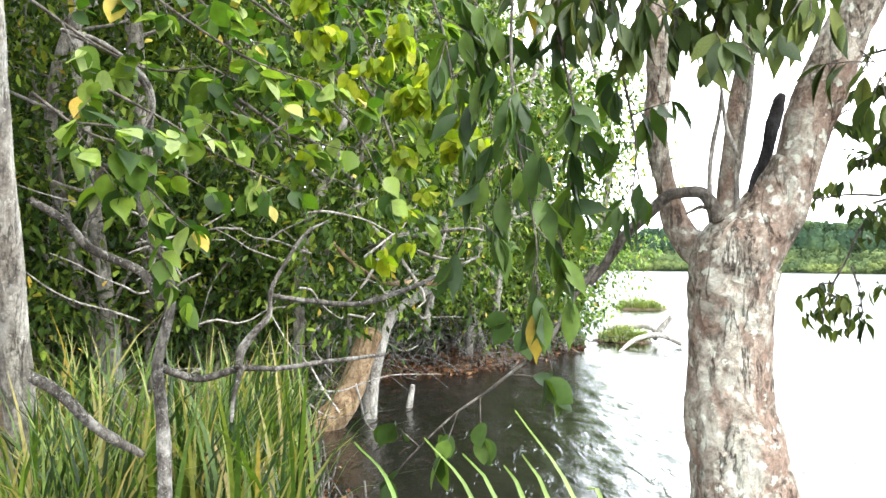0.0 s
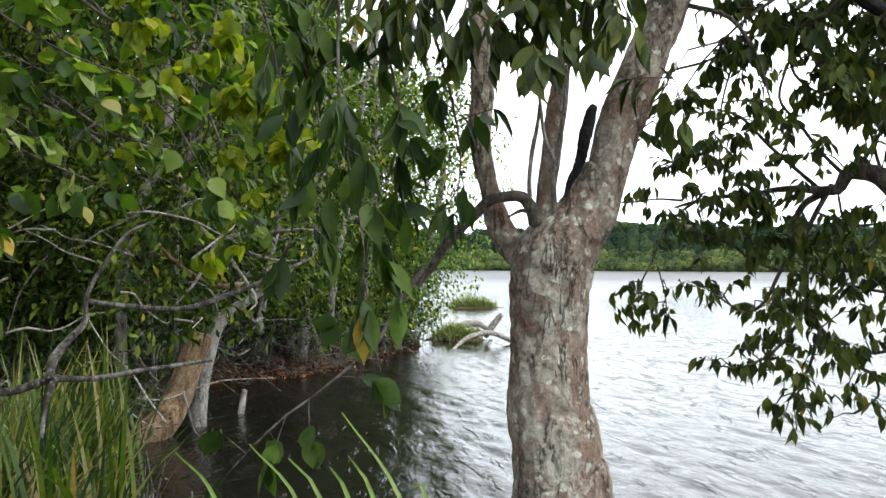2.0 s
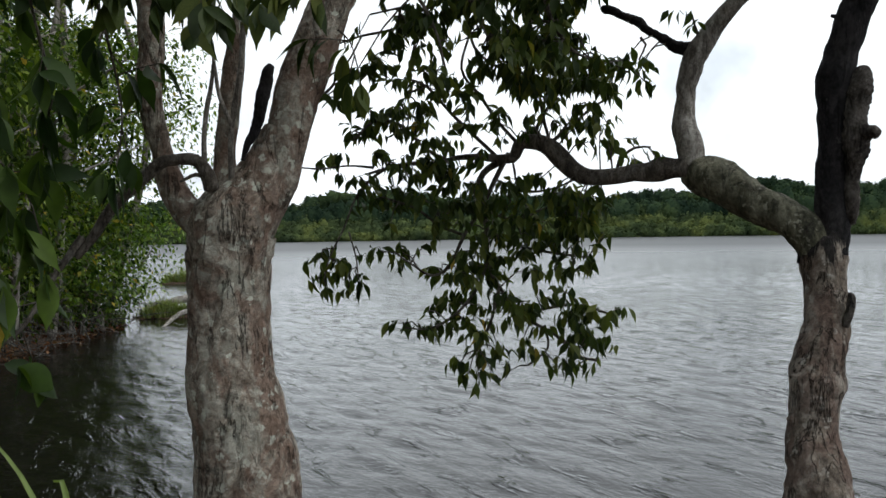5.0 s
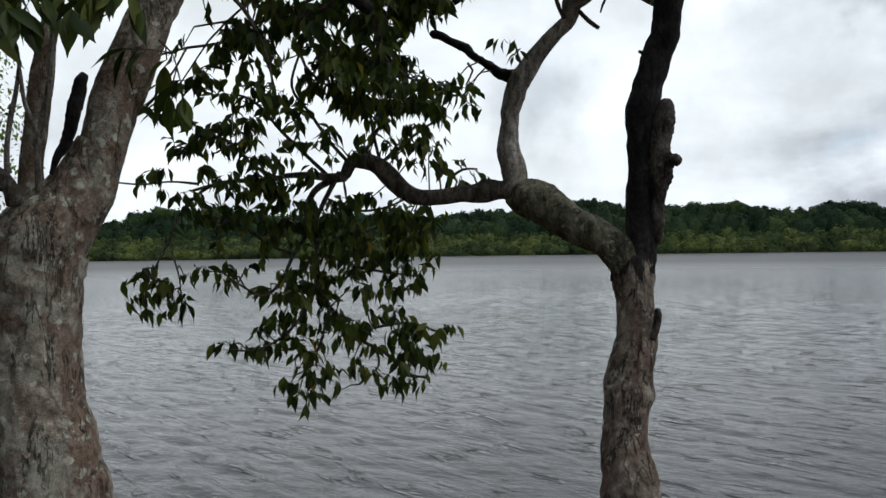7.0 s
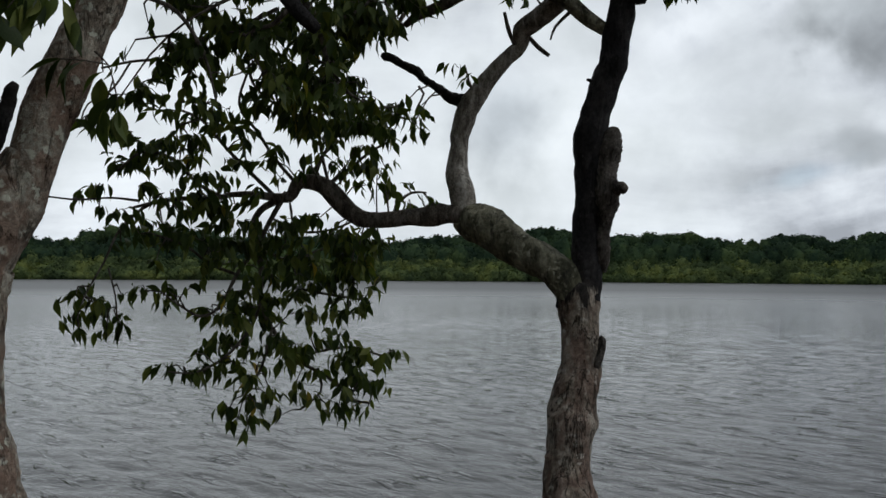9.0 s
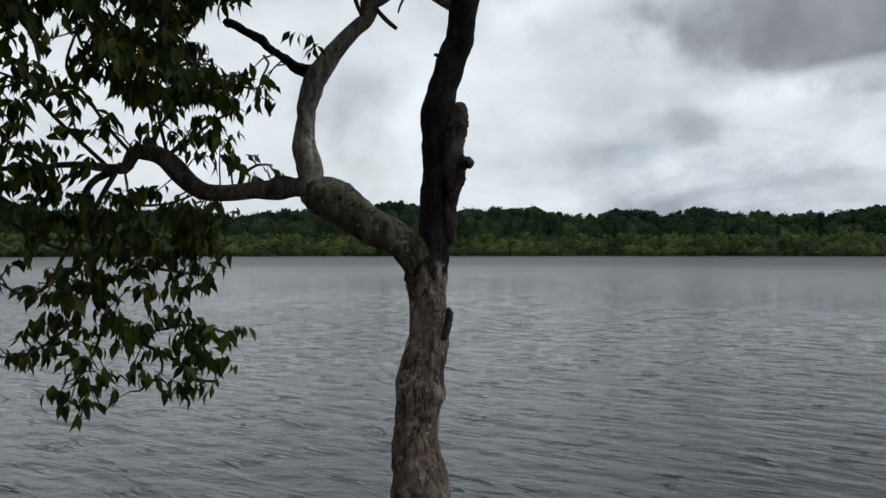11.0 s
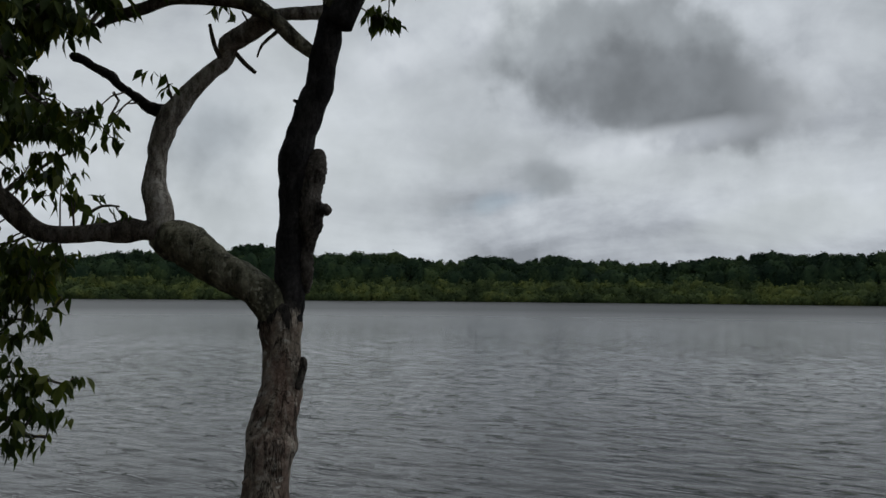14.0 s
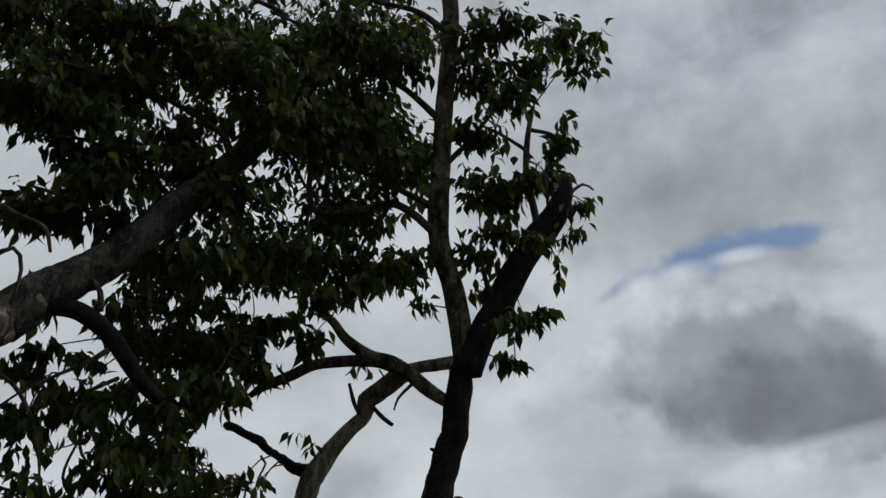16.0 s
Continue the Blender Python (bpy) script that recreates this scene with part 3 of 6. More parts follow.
rings = np.concatenate([[0.01, 1.5, 3.0], np.geomspace(4.5, 90, 560), np.geomspace(100, 3900, 22)])
turns = np.concatenate([np.linspace(-16, 96, 520), np.linspace(99, 340, 60)])
r, a = np.meshgrid(rings, np.radians(turns), indexing="ij")
x, y = (r * np.sin(a)).ravel(), (r * np.cos(a)).ravel()
i, j = np.meshgrid(np.arange(len(rings) - 1), np.arange(len(turns)), indexing="ij")
p, w = i * len(turns) + j, i * len(turns) + (j + 1) % len(turns)
q = np.stack([p, p + len(turns), w + len(turns), w], -1).reshape(-1, 4)
lake = part("water", np.stack([x, y, wavy(x, y)], 1), q, WATER, None)
tagged(lake, "grey rippled lake water reflecting the overcast sky", "water", kind="structure")


# ---- the far shore ----
def canopy(rng, rows, mat, name, label):
    """A wood across the lake: lobed crowns covered with many small clumps of leaves."""
    u, w = np.meshgrid(np.linspace(0, 2 * np.pi, 15), np.linspace(0.05, np.pi - 0.05, 9))
    ball = np.stack([np.cos(u) * np.sin(w), np.sin(u) * np.sin(w), np.cos(w)], -1).reshape(-1, 3)
    k = (np.arange(8)[:, None] * 15 + np.arange(14)).ravel()
    net = np.stack([k, k + 1, k + 16, k + 15], 1)
    at, face, size, pieces = [], [], [], []
    for az, dist, base, top, width, count in rows:
        a = radians(az)
        c = np.array((dist * math.sin(a), dist * math.cos(a), (base + top) / 2))
        half = np.array((width / 2, width / 2, (top - base) / 2))
        lobes = rng.normal(0, 1, (17, 3))
        lobes /= np.linalg.norm(lobes, axis=1)[:, None]

        def bulge(d):
            return 0.70 + 0.34 * np.max(np.maximum(d @ lobes.T, 0) ** 7, axis=1)

        d = rng.normal(0, 1, (count, 3))
        d = d[(d[:, 0] * c[0] + d[:, 1] * c[1]) < 0.3 * dist]
        d /= np.linalg.norm(d, axis=1)[:, None]
        r = bulge(d) * rng.uniform(0.84, 1.10, len(d))
        at.append(c + d * r[:, None] * half)
        face.append(d + rng.normal(0, 0.45, d.shape))
        size.append(rng.uniform(0.35, 0.95, len(d)))
        pieces.append((c + ball * (0.90 * bulge(ball))[:, None] * half, net))
    at, face, size = np.concatenate(at), np.concatenate(face), np.concatenate(size)
    direct = np.cross(face, rng.normal(0, 1, face.shape))
    v, q = join(pieces + [foliage(TUFT, at - 0.4 * size[:, None] * direct / np.linalg.norm(direct, axis=1)[:, None], direct, face, size)])
    return tagged(part(name, v, q, mat, None), label, "woodland", kind="stuff")


SKYLINE = [(0.0, 13.0), (16.1, 14.0), (18.2, 13.2), (19.5, 12.2), (20.9, 12.6), (21.6, 16.1), (21.9, 15.1), (23.2, 17.1), (24.0, 16.7), (26.1, 15.6), (26.3, 17.1), (31.3, 14.5), (36.7, 14.8), (41.3, 13.3), (42.2, 13.9), (43.8, 15.1), (44.5, 15.3), (47.1, 14.8), (50.1, 15.9), (51.8, 18.4), (52.9, 18.5), (53.9, 16.3), (56.2, 15.0), (57.8, 15.9), (59.4, 17.1), (61.7, 15.7), (64.1, 13.9), (65.6, 13.1), (67.2, 15.6), (68.7, 15.3), (70.3, 13.4), (72.6, 16.2), (74.8, 13.5), (77.0, 14.1), (78.3, 12.3), (79.3, 13.9), (80.6, 11.9), (81.1, 13.3), (82.1, 13.9), (83.1, 15.0), (84.3, 14.2), (86.0, 16.5), (87.2, 16.9), (88.1, 15.7), (89.3, 15.8), (90.7, 16.3), (93.2, 15.1), (112.0, 17.0)]
rng = np.random.default_rng(5)
tall, low = [], []
for az in np.arange(2, 110, 0.42):
    crest = float(np.interp(az, [q[0] for q in SKYLINE], [q[1] for q in SKYLINE]))
    wide = rng.uniform(4, 9)
    tall.append((az + rng.uniform(-0.2, 0.2), 284 + rng.uniform(-3, 3), crest - rng.uniform(5, 8), crest + rng.normal(0, 0.45), wide, 420))
    tall.append((az + rng.uniform(-0.3, 0.3), 274 + rng.uniform(-3, 3), rng.uniform(0, 2), crest - rng.uniform(1.6, 4.0), rng.uniform(6, 11), 520))
    if rng.uniform() < 0.35:
        tall.append((az, 288, crest - 3.0, crest + rng.uniform(0.3, 1.1), rng.uniform(2.0, 4.0), 170))
for az in np.arange(2, 110, 0.36):
    for row in range(3):
        low.append((az + rng.uniform(-0.2, 0.2), 257 + row * 4 + rng.uniform(-1, 1), -1.2, 3.0 + row * 2.0 + rng.normal(0, 0.55), rng.uniform(3.5, 8), 300))
canopy(rng, tall, FAR_DARK, "far_woods", "dark green wood on the far shore of the lake")
canopy(rng, low, FAR_LIGHT, "far_scrub", "lighter green lakeside scrub along the far shore")


# ---- large trunk beside the camera ----
WOODY = []


def limbs(tree, rows):
    for i, (name, pts, mat, sides, step, lumps) in enumerate(rows):
        part(name, *tube(pts, sides, step, lumps, i * 3.7, True, 80 if lumps > 0.25 else 26, 0.045 if name in ("trunk", "limb", "charred_trunk") else 0.0), mat, tree)
        if name in ("limb", "branch", "stem", "snag"):
            WOODY.append(spline(pts, 0.05)[:, :3])


DARK_LEAVES = [mesh_from("leaf", *[(blade(w, f, c)[0]), blade(w, f, c)[1]], LEAF_DARK_ONE) for w, f, c in (
    ([0.012, 0.10, 0.165, 0.19, 0.175, 0.12, 0.045, 0.004], 0.14, 0.22), ([0.012, 0.09, 0.15, 0.17, 0.15, 0.10, 0.04, 0.004], 0.25, 0.35), ([0.012, 0.11, 0.18, 0.20, 0.18, 0.13, 0.05, 0.004], 0.05, 0.1))]
BRIGHT_LEAVES = [mesh_from("leaf", *[(blade(w, f, c)[0]), blade(w, f, c)[1]], LEAF_BRIGHT_ONE) for w, f, c in (
    ([0.03, 0.26, 0.37, 0.39, 0.34, 0.23, 0.09, 0.004], 0.10, 0.15), ([0.03, 0.22, 0.33, 0.36, 0.32, 0.21, 0.08, 0.004], 0.2, 0.3))]

forked = thing("forked_tree", (0.86, 2.32, 0.2), "stout forked tree with pale flaking grey bark by the water", "tree")
limbs(forked, [
    ("trunk", [(0.86, 2.38, 0.11, 0.230), (0.85, 2.38, 0.58, 0.182), (0.83, 2.39, 0.90, 0.160), (0.82, 2.39, 1.15, 0.145), (0.81, 2.39, 1.20, 0.138), (0.80, 2.39, 1.29, 0.133), (0.78, 2.40, 1.37, 0.127), (0.78, 2.40, 1.45, 0.120), (0.78, 2.40, 1.54, 0.113), (0.78, 2.40, 1.62, 0.115), (0.78, 2.40, 1.69, 0.116), (0.78, 2.40, 1.74, 0.119), (0.79, 2.40, 1.79, 0.122), (0.80, 2.39, 1.84, 0.120), (0.835, 2.38, 1.89, 0.104), (0.87, 2.37, 1.95, 0.086), (0.90, 2.355, 2.02, 0.070), (0.93, 2.34, 2.10, 0.058)], BARK_PALE, 110, 0.012, 0.022),
    ("limb", [(0.81, 2.39, 1.76, 0.070), (0.85, 2.37, 1.84, 0.064), (0.88, 2.36, 1.90, 0.065), (0.91, 2.35, 1.96, 0.064), (0.93, 2.34, 2.04, 0.059), (0.95, 2.33, 2.13, 0.062), (0.97, 2.33, 2.21, 0.067), (1.00, 2.32, 2.29, 0.068), (1.03, 2.30, 2.38, 0.064), (1.06, 2.29, 2.46, 0.062), (1.09, 2.27, 2.54, 0.063), (1.12, 2.26, 2.63, 0.064), (1.27, 2.34, 2.75, 0.070), (1.35, 2.32, 2.84, 0.069)], BARK_PALE, 64, 0.014, 0.05),
    ("limb", [(0.74, 2.52, 1.81, 0.035), (0.71, 2.52, 1.86, 0.049), (0.68, 2.53, 1.90, 0.044), (0.65, 2.54, 1.97, 0.040), (0.63, 2.54, 2.05, 0.031), (0.62, 2.55, 2.10, 0.032), (0.61, 2.55, 2.15, 0.033), (0.60, 2.55, 2.24, 0.037), (0.61, 2.55, 2.33, 0.037), (0.61, 2.55, 2.42, 0.037), (0.61, 2.55, 2.51, 0.036), (0.60, 2.55, 2.58, 0.032), (0.57, 2.56, 2.90, 0.027), (0.53, 2.57, 3.26, 0.018)], BARK_PALE, 36, 0.016, 0.07),
    ("limb", [(0.78, 2.45, 1.90, 0.043), (0.79, 2.45, 1.97, 0.035), (0.79, 2.45, 2.05, 0.029), (0.80, 2.44, 2.14, 0.030), (0.81, 2.44, 2.23, 0.030), (0.82, 2.44, 2.31, 0.030), (0.83, 2.43, 2.40, 0.024), (0.84, 2.43, 2.49, 0.018), (0.86, 2.42, 2.70, 0.016), (0.90, 2.42, 3.05, 0.010)], BARK_PALE, 36, 0.016, 0.06),
    ("stem", [(0.78, 2.35, 1.92, 0.009), (0.78, 2.35, 1.98, 0.009), (0.78, 2.35, 2.08, 0.008), (0.79, 2.34, 2.17, 0.008), (0.81, 2.34, 2.28, 0.008), (0.82, 2.34, 2.40, 0.007), (0.84, 2.33, 2.50, 0.006), (0.90, 2.31, 2.58, 0.005)], BARK_DEAD, 8, 0.03, 0.05),
    ("stem", [(0.71, 2.37, 2.01, 0.008), (0.71, 2.37, 2.08, 0.007), (0.72, 2.37, 2.16, 0.007), (0.73, 2.36, 2.22, 0.006), (0.74, 2.36, 2.30, 0.005)], BARK_DEAD, 8, 0.03, 0.05),
    ("stem", [(0.78, 2.34, 2.11, 0.007), (0.75, 2.35, 2.19, 0.006), (0.74, 2.35, 2.26, 0.005), (0.73, 2.35, 2.33, 0.004)], BARK_DEAD, 8, 0.03, 0.05),
    # upper limb, not charred: its shade is put into a darker bark colour
    ("limb", [(1.27, 2.34, 2.75, 0.070), (1.35, 2.32, 2.84, 0.069), (1.44, 2.31, 2.93, 0.066), (1.54, 2.29, 3.02, 0.062), (1.64, 2.27, 3.14, 0.058), (1.77, 2.25, 3.32, 0.056), (1.94, 2.20, 3.55, 0.051), (2.13, 2.17, 3.84, 0.048), (2.33, 2.11, 4.23, 0.044), (2.46, 2.05, 4.65, 0.039)], BARK_CHAR_SHADE, 40, 0.02, 0.07),
    ("burnt_stub", [(0.80, 2.31, 2.01, 0.006), (0.81, 2.30, 2.05, 0.010), (0.83, 2.29, 2.09, 0.013), (0.84, 2.28, 2.13, 0.015), (0.85, 2.28, 2.18, 0.016), (0.86, 2.28, 2.22, 0.015), (0.86, 2.26, 2.25, 0.013), (0.87, 2.26, 2.27, 0.009)], BARK_BURNT_SHADE, 16, 0.008, 0.35),
    ("dead_branch", [(0.72, 2.34, 1.93, 0.022), (0.71, 2.34, 1.97, 0.020), (0.68, 2.35, 2.01, 0.017), (0.63, 2.36, 2.01, 0.015), (0.59, 2.37, 2.00, 0.016), (0.54, 2.39, 1.95, 0.017), (0.47, 2.40, 1.88, 0.015), (0.42, 2.41, 1.80, 0.013), (0.38, 2.42, 1.75, 0.011)], BARK_TWIG, 12, 0.02, 0.1),
    ("dead_branch", [(0.71, 2.34, 1.96, 0.007), (0.68, 2.35, 1.97, 0.006), (0.64, 2.36, 1.95, 0.003)], BARK_TWIG, 6, 0.02, 0.1),
    # backlit branch, its shade painted with near-black bark
    ("branch", [(1.37, 2.29, 2.82, 0.029), (1.43, 2.23, 2.81, 0.028), (1.48, 2.18, 2.77, 0.028), (1.52, 2.13, 2.71, 0.027), (1.56, 2.08, 2.62, 0.025), (1.59, 2.03, 2.55, 0.023), (1.62, 2.01, 2.52, 0.018)], BARK_BURNT_SHADE, 14, 0.03, 0.1),
    ("branch", [(1.49, 2.18, 2.81, 0.011), (1.48, 2.18, 2.87, 0.009), (1.46, 2.20, 2.91, 0.007)], BARK_TWIG, 8, 0.03, 0.1)])

# ---- slender tree with the crooked limb ----
crooked = thing("crooked_tree", (2.36, 1.68, 0.15), "slender crooked lakeside tree with charred trunk and drooping leaves", "tree")
limbs(crooked, [
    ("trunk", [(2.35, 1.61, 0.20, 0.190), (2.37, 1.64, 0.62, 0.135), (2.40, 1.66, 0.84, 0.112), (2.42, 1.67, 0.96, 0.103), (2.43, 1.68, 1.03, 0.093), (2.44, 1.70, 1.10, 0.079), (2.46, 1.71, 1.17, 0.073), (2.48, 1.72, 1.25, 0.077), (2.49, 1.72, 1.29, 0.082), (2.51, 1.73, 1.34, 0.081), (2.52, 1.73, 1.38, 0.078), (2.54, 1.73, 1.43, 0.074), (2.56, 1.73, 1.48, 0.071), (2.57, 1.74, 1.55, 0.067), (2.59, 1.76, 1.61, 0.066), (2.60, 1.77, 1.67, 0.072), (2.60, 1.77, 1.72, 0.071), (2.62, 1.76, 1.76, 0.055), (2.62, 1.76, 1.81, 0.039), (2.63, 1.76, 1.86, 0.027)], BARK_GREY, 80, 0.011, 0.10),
    ("charred_trunk", [(2.62, 1.74, 1.69, 0.037), (2.62, 1.75, 1.74, 0.047), (2.63, 1.75, 1.79, 0.049), (2.63, 1.76, 1.87, 0.050), (2.63, 1.76, 1.98, 0.050), (2.64, 1.75, 2.08, 0.053), (2.64, 1.75, 2.18, 0.056), (2.64, 1.75, 2.25, 0.060), (2.64, 1.75, 2.30, 0.059), (2.65, 1.74, 2.35, 0.055), (2.65, 1.73, 2.39, 0.050), (2.66, 1.71, 2.45, 0.051), (2.67, 1.70, 2.50, 0.050), (2.68, 1.68, 2.55, 0.048), (2.69, 1.68, 2.60, 0.048), (2.69, 1.67, 2.67, 0.050), (2.70, 1.66, 2.72, 0.048), (2.70, 1.65, 2.79, 0.044), (2.71, 1.64, 2.85, 0.044), (2.72, 1.63, 2.90, 0.036)], BARK_BURNT_SHADE, 48, 0.014, 0.12),
    ("stem", [(2.71, 1.63, 2.83, 0.048), (2.70, 1.64, 2.97, 0.045), (2.69, 1.66, 3.15, 0.043), (2.67, 1.70, 3.33, 0.042), (2.67, 1.70, 3.51, 0.043), (2.68, 1.68, 3.74, 0.042), (2.69, 1.66, 4.01, 0.041), (2.71, 1.63, 4.33, 0.040), (2.72, 1.61, 4.60, 0.041), (2.71, 1.62, 4.90, 0.037), (2.70, 1.64, 5.46, 0.030)], BARK_LIMB, 18, 0.04, 0.08),
    ("stem", [(2.69, 1.61, 2.78, 0.050), (2.72, 1.57, 2.91, 0.055), (2.77, 1.50, 3.05, 0.056), (2.80, 1.43, 3.19, 0.057), (2.84, 1.35, 3.31, 0.058), (2.88, 1.27, 3.42, 0.051), (2.90, 1.22, 3.52, 0.035), (2.91, 1.20, 3.59, 0.014)], BARK_BURNT_SHADE, 18, 0.03, 0.12),
    ("branch", [(2.82, 1.32, 3.37, 0.016), (2.81, 1.33, 3.51, 0.015), (2.81, 1.34, 3.64, 0.014), (2.82, 1.32, 3.81, 0.012), (2.84, 1.29, 3.96, 0.009)], BARK_TWIG, 8, 0.03, 0.1),
    ("branch", [(2.73, 1.50, 3.08, 0.011), (2.72, 1.52, 3.14, 0.010), (2.71, 1.53, 3.24, 0.008), (2.72, 1.53, 3.34, 0.006)], BARK_TWIG, 8, 0.03, 0.1),
    ("branch", [(2.58, 1.68, 3.37, 0.018), (2.54, 1.74, 3.45, 0.016), (2.49, 1.81, 3.50, 0.015), (2.42, 1.91, 3.48, 0.015), (2.33, 2.00, 3.45, 0.014), (2.29, 2.06, 3.48, 0.013), (2.27, 2.07, 3.60, 0.012), (2.29, 2.05, 3.77, 0.011), (2.31, 2.01, 3.95, 0.009)], BARK_TWIG, 10, 0.03, 0.1),
    ("broken_stub", [(2.66, 1.71, 1.81, 0.016), (2.65, 1.70, 1.90, 0.024), (2.65, 1.70, 1.98, 0.033), (2.65, 1.69, 2.06, 0.041), (2.65, 1.69, 2.14, 0.043), (2.66, 1.69, 2.20, 0.043), (2.66, 1.68, 2.26, 0.037), (2.66, 1.67, 2.30, 0.026), (2.66, 1.67, 2.32, 0.016)], BARK_CHAR_SHADE, 20, 0.008, 0.42),
    ("knob", [(2.64, 1.66, 2.11, 0.026), (2.64, 1.64, 2.10, 0.024), (2.64, 1.62, 2.10, 0.020), (2.65, 1.61, 2.09, 0.016)], BARK_CHAR_SHADE, 14, 0.006, 0.5),
    ("knob", [(2.43, 1.73, 1.33, 0.013), (2.42, 1.74, 1.32, 0.013), (2.41, 1.76, 1.32, 0.006)], BARK_GREY, 10, 0.01, 0.2),
    ("knob", [(2.40, 1.73, 1.20, 0.013), (2.39, 1.74, 1.19, 0.012), (2.38, 1.75, 1.19, 0.006)], BARK_GREY, 10, 0.01, 0.2),
    ("knob", [(2.55, 1.66, 1.48, 0.009), (2.56, 1.65, 1.53, 0.012), (2.57, 1.65, 1.57, 0.012), (2.56, 1.65, 1.585, 0.007)], BARK_CHAR_SHADE, 12, 0.01, 0.25),
    ("knob", [(2.57, 1.80, 1.73, 0.012), (2.56, 1.82, 1.72, 0.014), (2.55, 1.83, 1.68, 0.007)], BARK_BURNT_SHADE, 10, 0.01, 0.25),
    ("knob", [(2.64, 1.72, 2.48, 0.012), (2.63, 1.73, 2.49, 0.009), (2.62, 1.75, 2.50, 0.005)], BARK_BURNT_SHADE, 10, 0.01, 0.25),
    ("knob", [(2.61, 1.76, 2.28, 0.018), (2.61, 1.77, 2.29, 0.014), (2.60, 1.78, 2.30, 0.006)], BARK_BURNT_SHADE, 10, 0.01, 0.25),
    ("limb", [(2.61, 1.76, 1.59, 0.037), (2.60, 1.77, 1.65, 0.049), (2.59, 1.78, 1.71, 0.059), (2.58, 1.80, 1.76, 0.065), (2.57, 1.83, 1.80, 0.067), (2.56, 1.87, 1.83, 0.067), (2.55, 1.93, 1.86, 0.069), (2.54, 1.99, 1.89, 0.068), (2.53, 2.06, 1.93, 0.077), (2.52, 2.14, 1.98, 0.081), (2.51, 2.20, 2.00, 0.074), (2.50, 2.24, 2.01, 0.062), (2.48, 2.26, 2.02, 0.043)], BARK_LIMB, 56, 0.012, 0.10),
    ("branch", [(2.47, 2.24, 2.03, 0.037), (2.45, 2.28, 2.03, 0.035), (2.42, 2.32, 2.03, 0.044), (2.40, 2.36, 2.02, 0.036), (2.36, 2.41, 2.02, 0.031), (2.31, 2.47, 2.01, 0.030), (2.25, 2.54, 2.01, 0.032), (2.22, 2.58, 2.03, 0.034), (2.20, 2.61, 2.06, 0.036), (2.18, 2.64, 2.10, 0.039), (2.15, 2.67, 2.14, 0.036), (2.12, 2.71, 2.16, 0.032), (2.08, 2.75, 2.16, 0.027), (2.07, 2.77, 2.13, 0.023), (2.06, 2.79, 2.10, 0.021), (2.02, 2.83, 2.10, 0.017), (1.97, 2.89, 2.11, 0.015), (1.90, 2.95, 2.11, 0.011), (1.83, 3.00, 2.09, 0.010), (1.74, 3.07, 2.09, 0.009), (1.65, 3.13, 2.07, 0.007), (1.59, 3.17, 2.05, 0.005)], BARK_TWIG, 14, 0.025, 0.10),
    ("limb", [(2.49, 2.24, 2.03, 0.042), (2.50, 2.25, 2.08, 0.050), (2.49, 2.25, 2.13, 0.048), (2.49, 2.27, 2.18, 0.046), (2.50, 2.28, 2.23, 0.042), (2.51, 2.28, 2.30, 0.039), (2.51, 2.28, 2.34, 0.039), (2.52, 2.27, 2.39, 0.041), (2.53, 2.26, 2.44, 0.042), (2.54, 2.24, 2.48, 0.045), (2.56, 2.22, 2.52, 0.040), (2.58, 2.19, 2.57, 0.035), (2.60, 2.13, 2.63, 0.031), (2.63, 2.07, 2.69, 0.030), (2.62, 2.05, 2.74, 0.037), (2.63, 1.97, 2.78, 0.039), (2.63, 1.90, 2.81, 0.039), (2.64, 1.83, 2.83, 0.025), (2.65, 1.76, 2.83, 0.025), (2.68, 1.67, 2.83, 0.027)], BARK_DEAD, 36, 0.014, 0.09),
    ("snag", [(2.52, 2.27, 2.48, 0.034), (2.50, 2.32, 2.50, 0.028), (2.48, 2.37, 2.54, 0.026), (2.45, 2.42, 2.58, 0.026), (2.44, 2.46, 2.62, 0.027), (2.41, 2.51, 2.65, 0.024), (2.39, 2.55, 2.68, 0.022), (2.38, 2.58, 2.69, 0.020), (2.37, 2.59, 2.70, 0.011)], BARK_BURNT_SHADE, 14, 0.012, 0.38),
    ("twig", [(2.63, 2.07, 2.65, 0.010), (2.59, 2.08, 2.71, 0.009), (2.58, 2.09, 2.75, 0.009), (2.57, 2.10, 2.81, 0.007)], BARK_TWIG, 6, 0.02, 0.1),
    ("twig", [(2.60, 2.05, 2.76, 0.010), (2.64, 2.03, 2.71, 0.009), (2.66, 2.00, 2.67, 0.010), (2.68, 1.97, 2.64, 0.009)], BARK_TWIG, 6, 0.02, 0.1),
    ("branch", [(2.71, 1.67, 2.65, 0.021), (2.64, 1.75, 2.72, 0.028), (2.59, 1.81, 2.79, 0.028), (2.55, 1.87, 2.84, 0.028), (2.50, 1.95, 2.88, 0.024), (2.45, 2.02, 2.95, 0.020), (2.43, 2.07, 3.03, 0.016), (2.39, 2.13, 3.09, 0.010)], BARK_LIMB, 14, 0.03, 0.08),
    ("branch", [(2.58, 1.82, 2.80, 0.024), (2.53, 1.92, 2.85, 0.024), (2.47, 2.01, 2.86, 0.024), (2.39, 2.12, 2.85, 0.023), (2.34, 2.20, 2.81, 0.022), (2.28, 2.28, 2.77, 0.018), (2.26, 2.33, 2.74, 0.011)], BARK_TWIG, 14, 0.03, 0.08)])
spray = Spray(11)


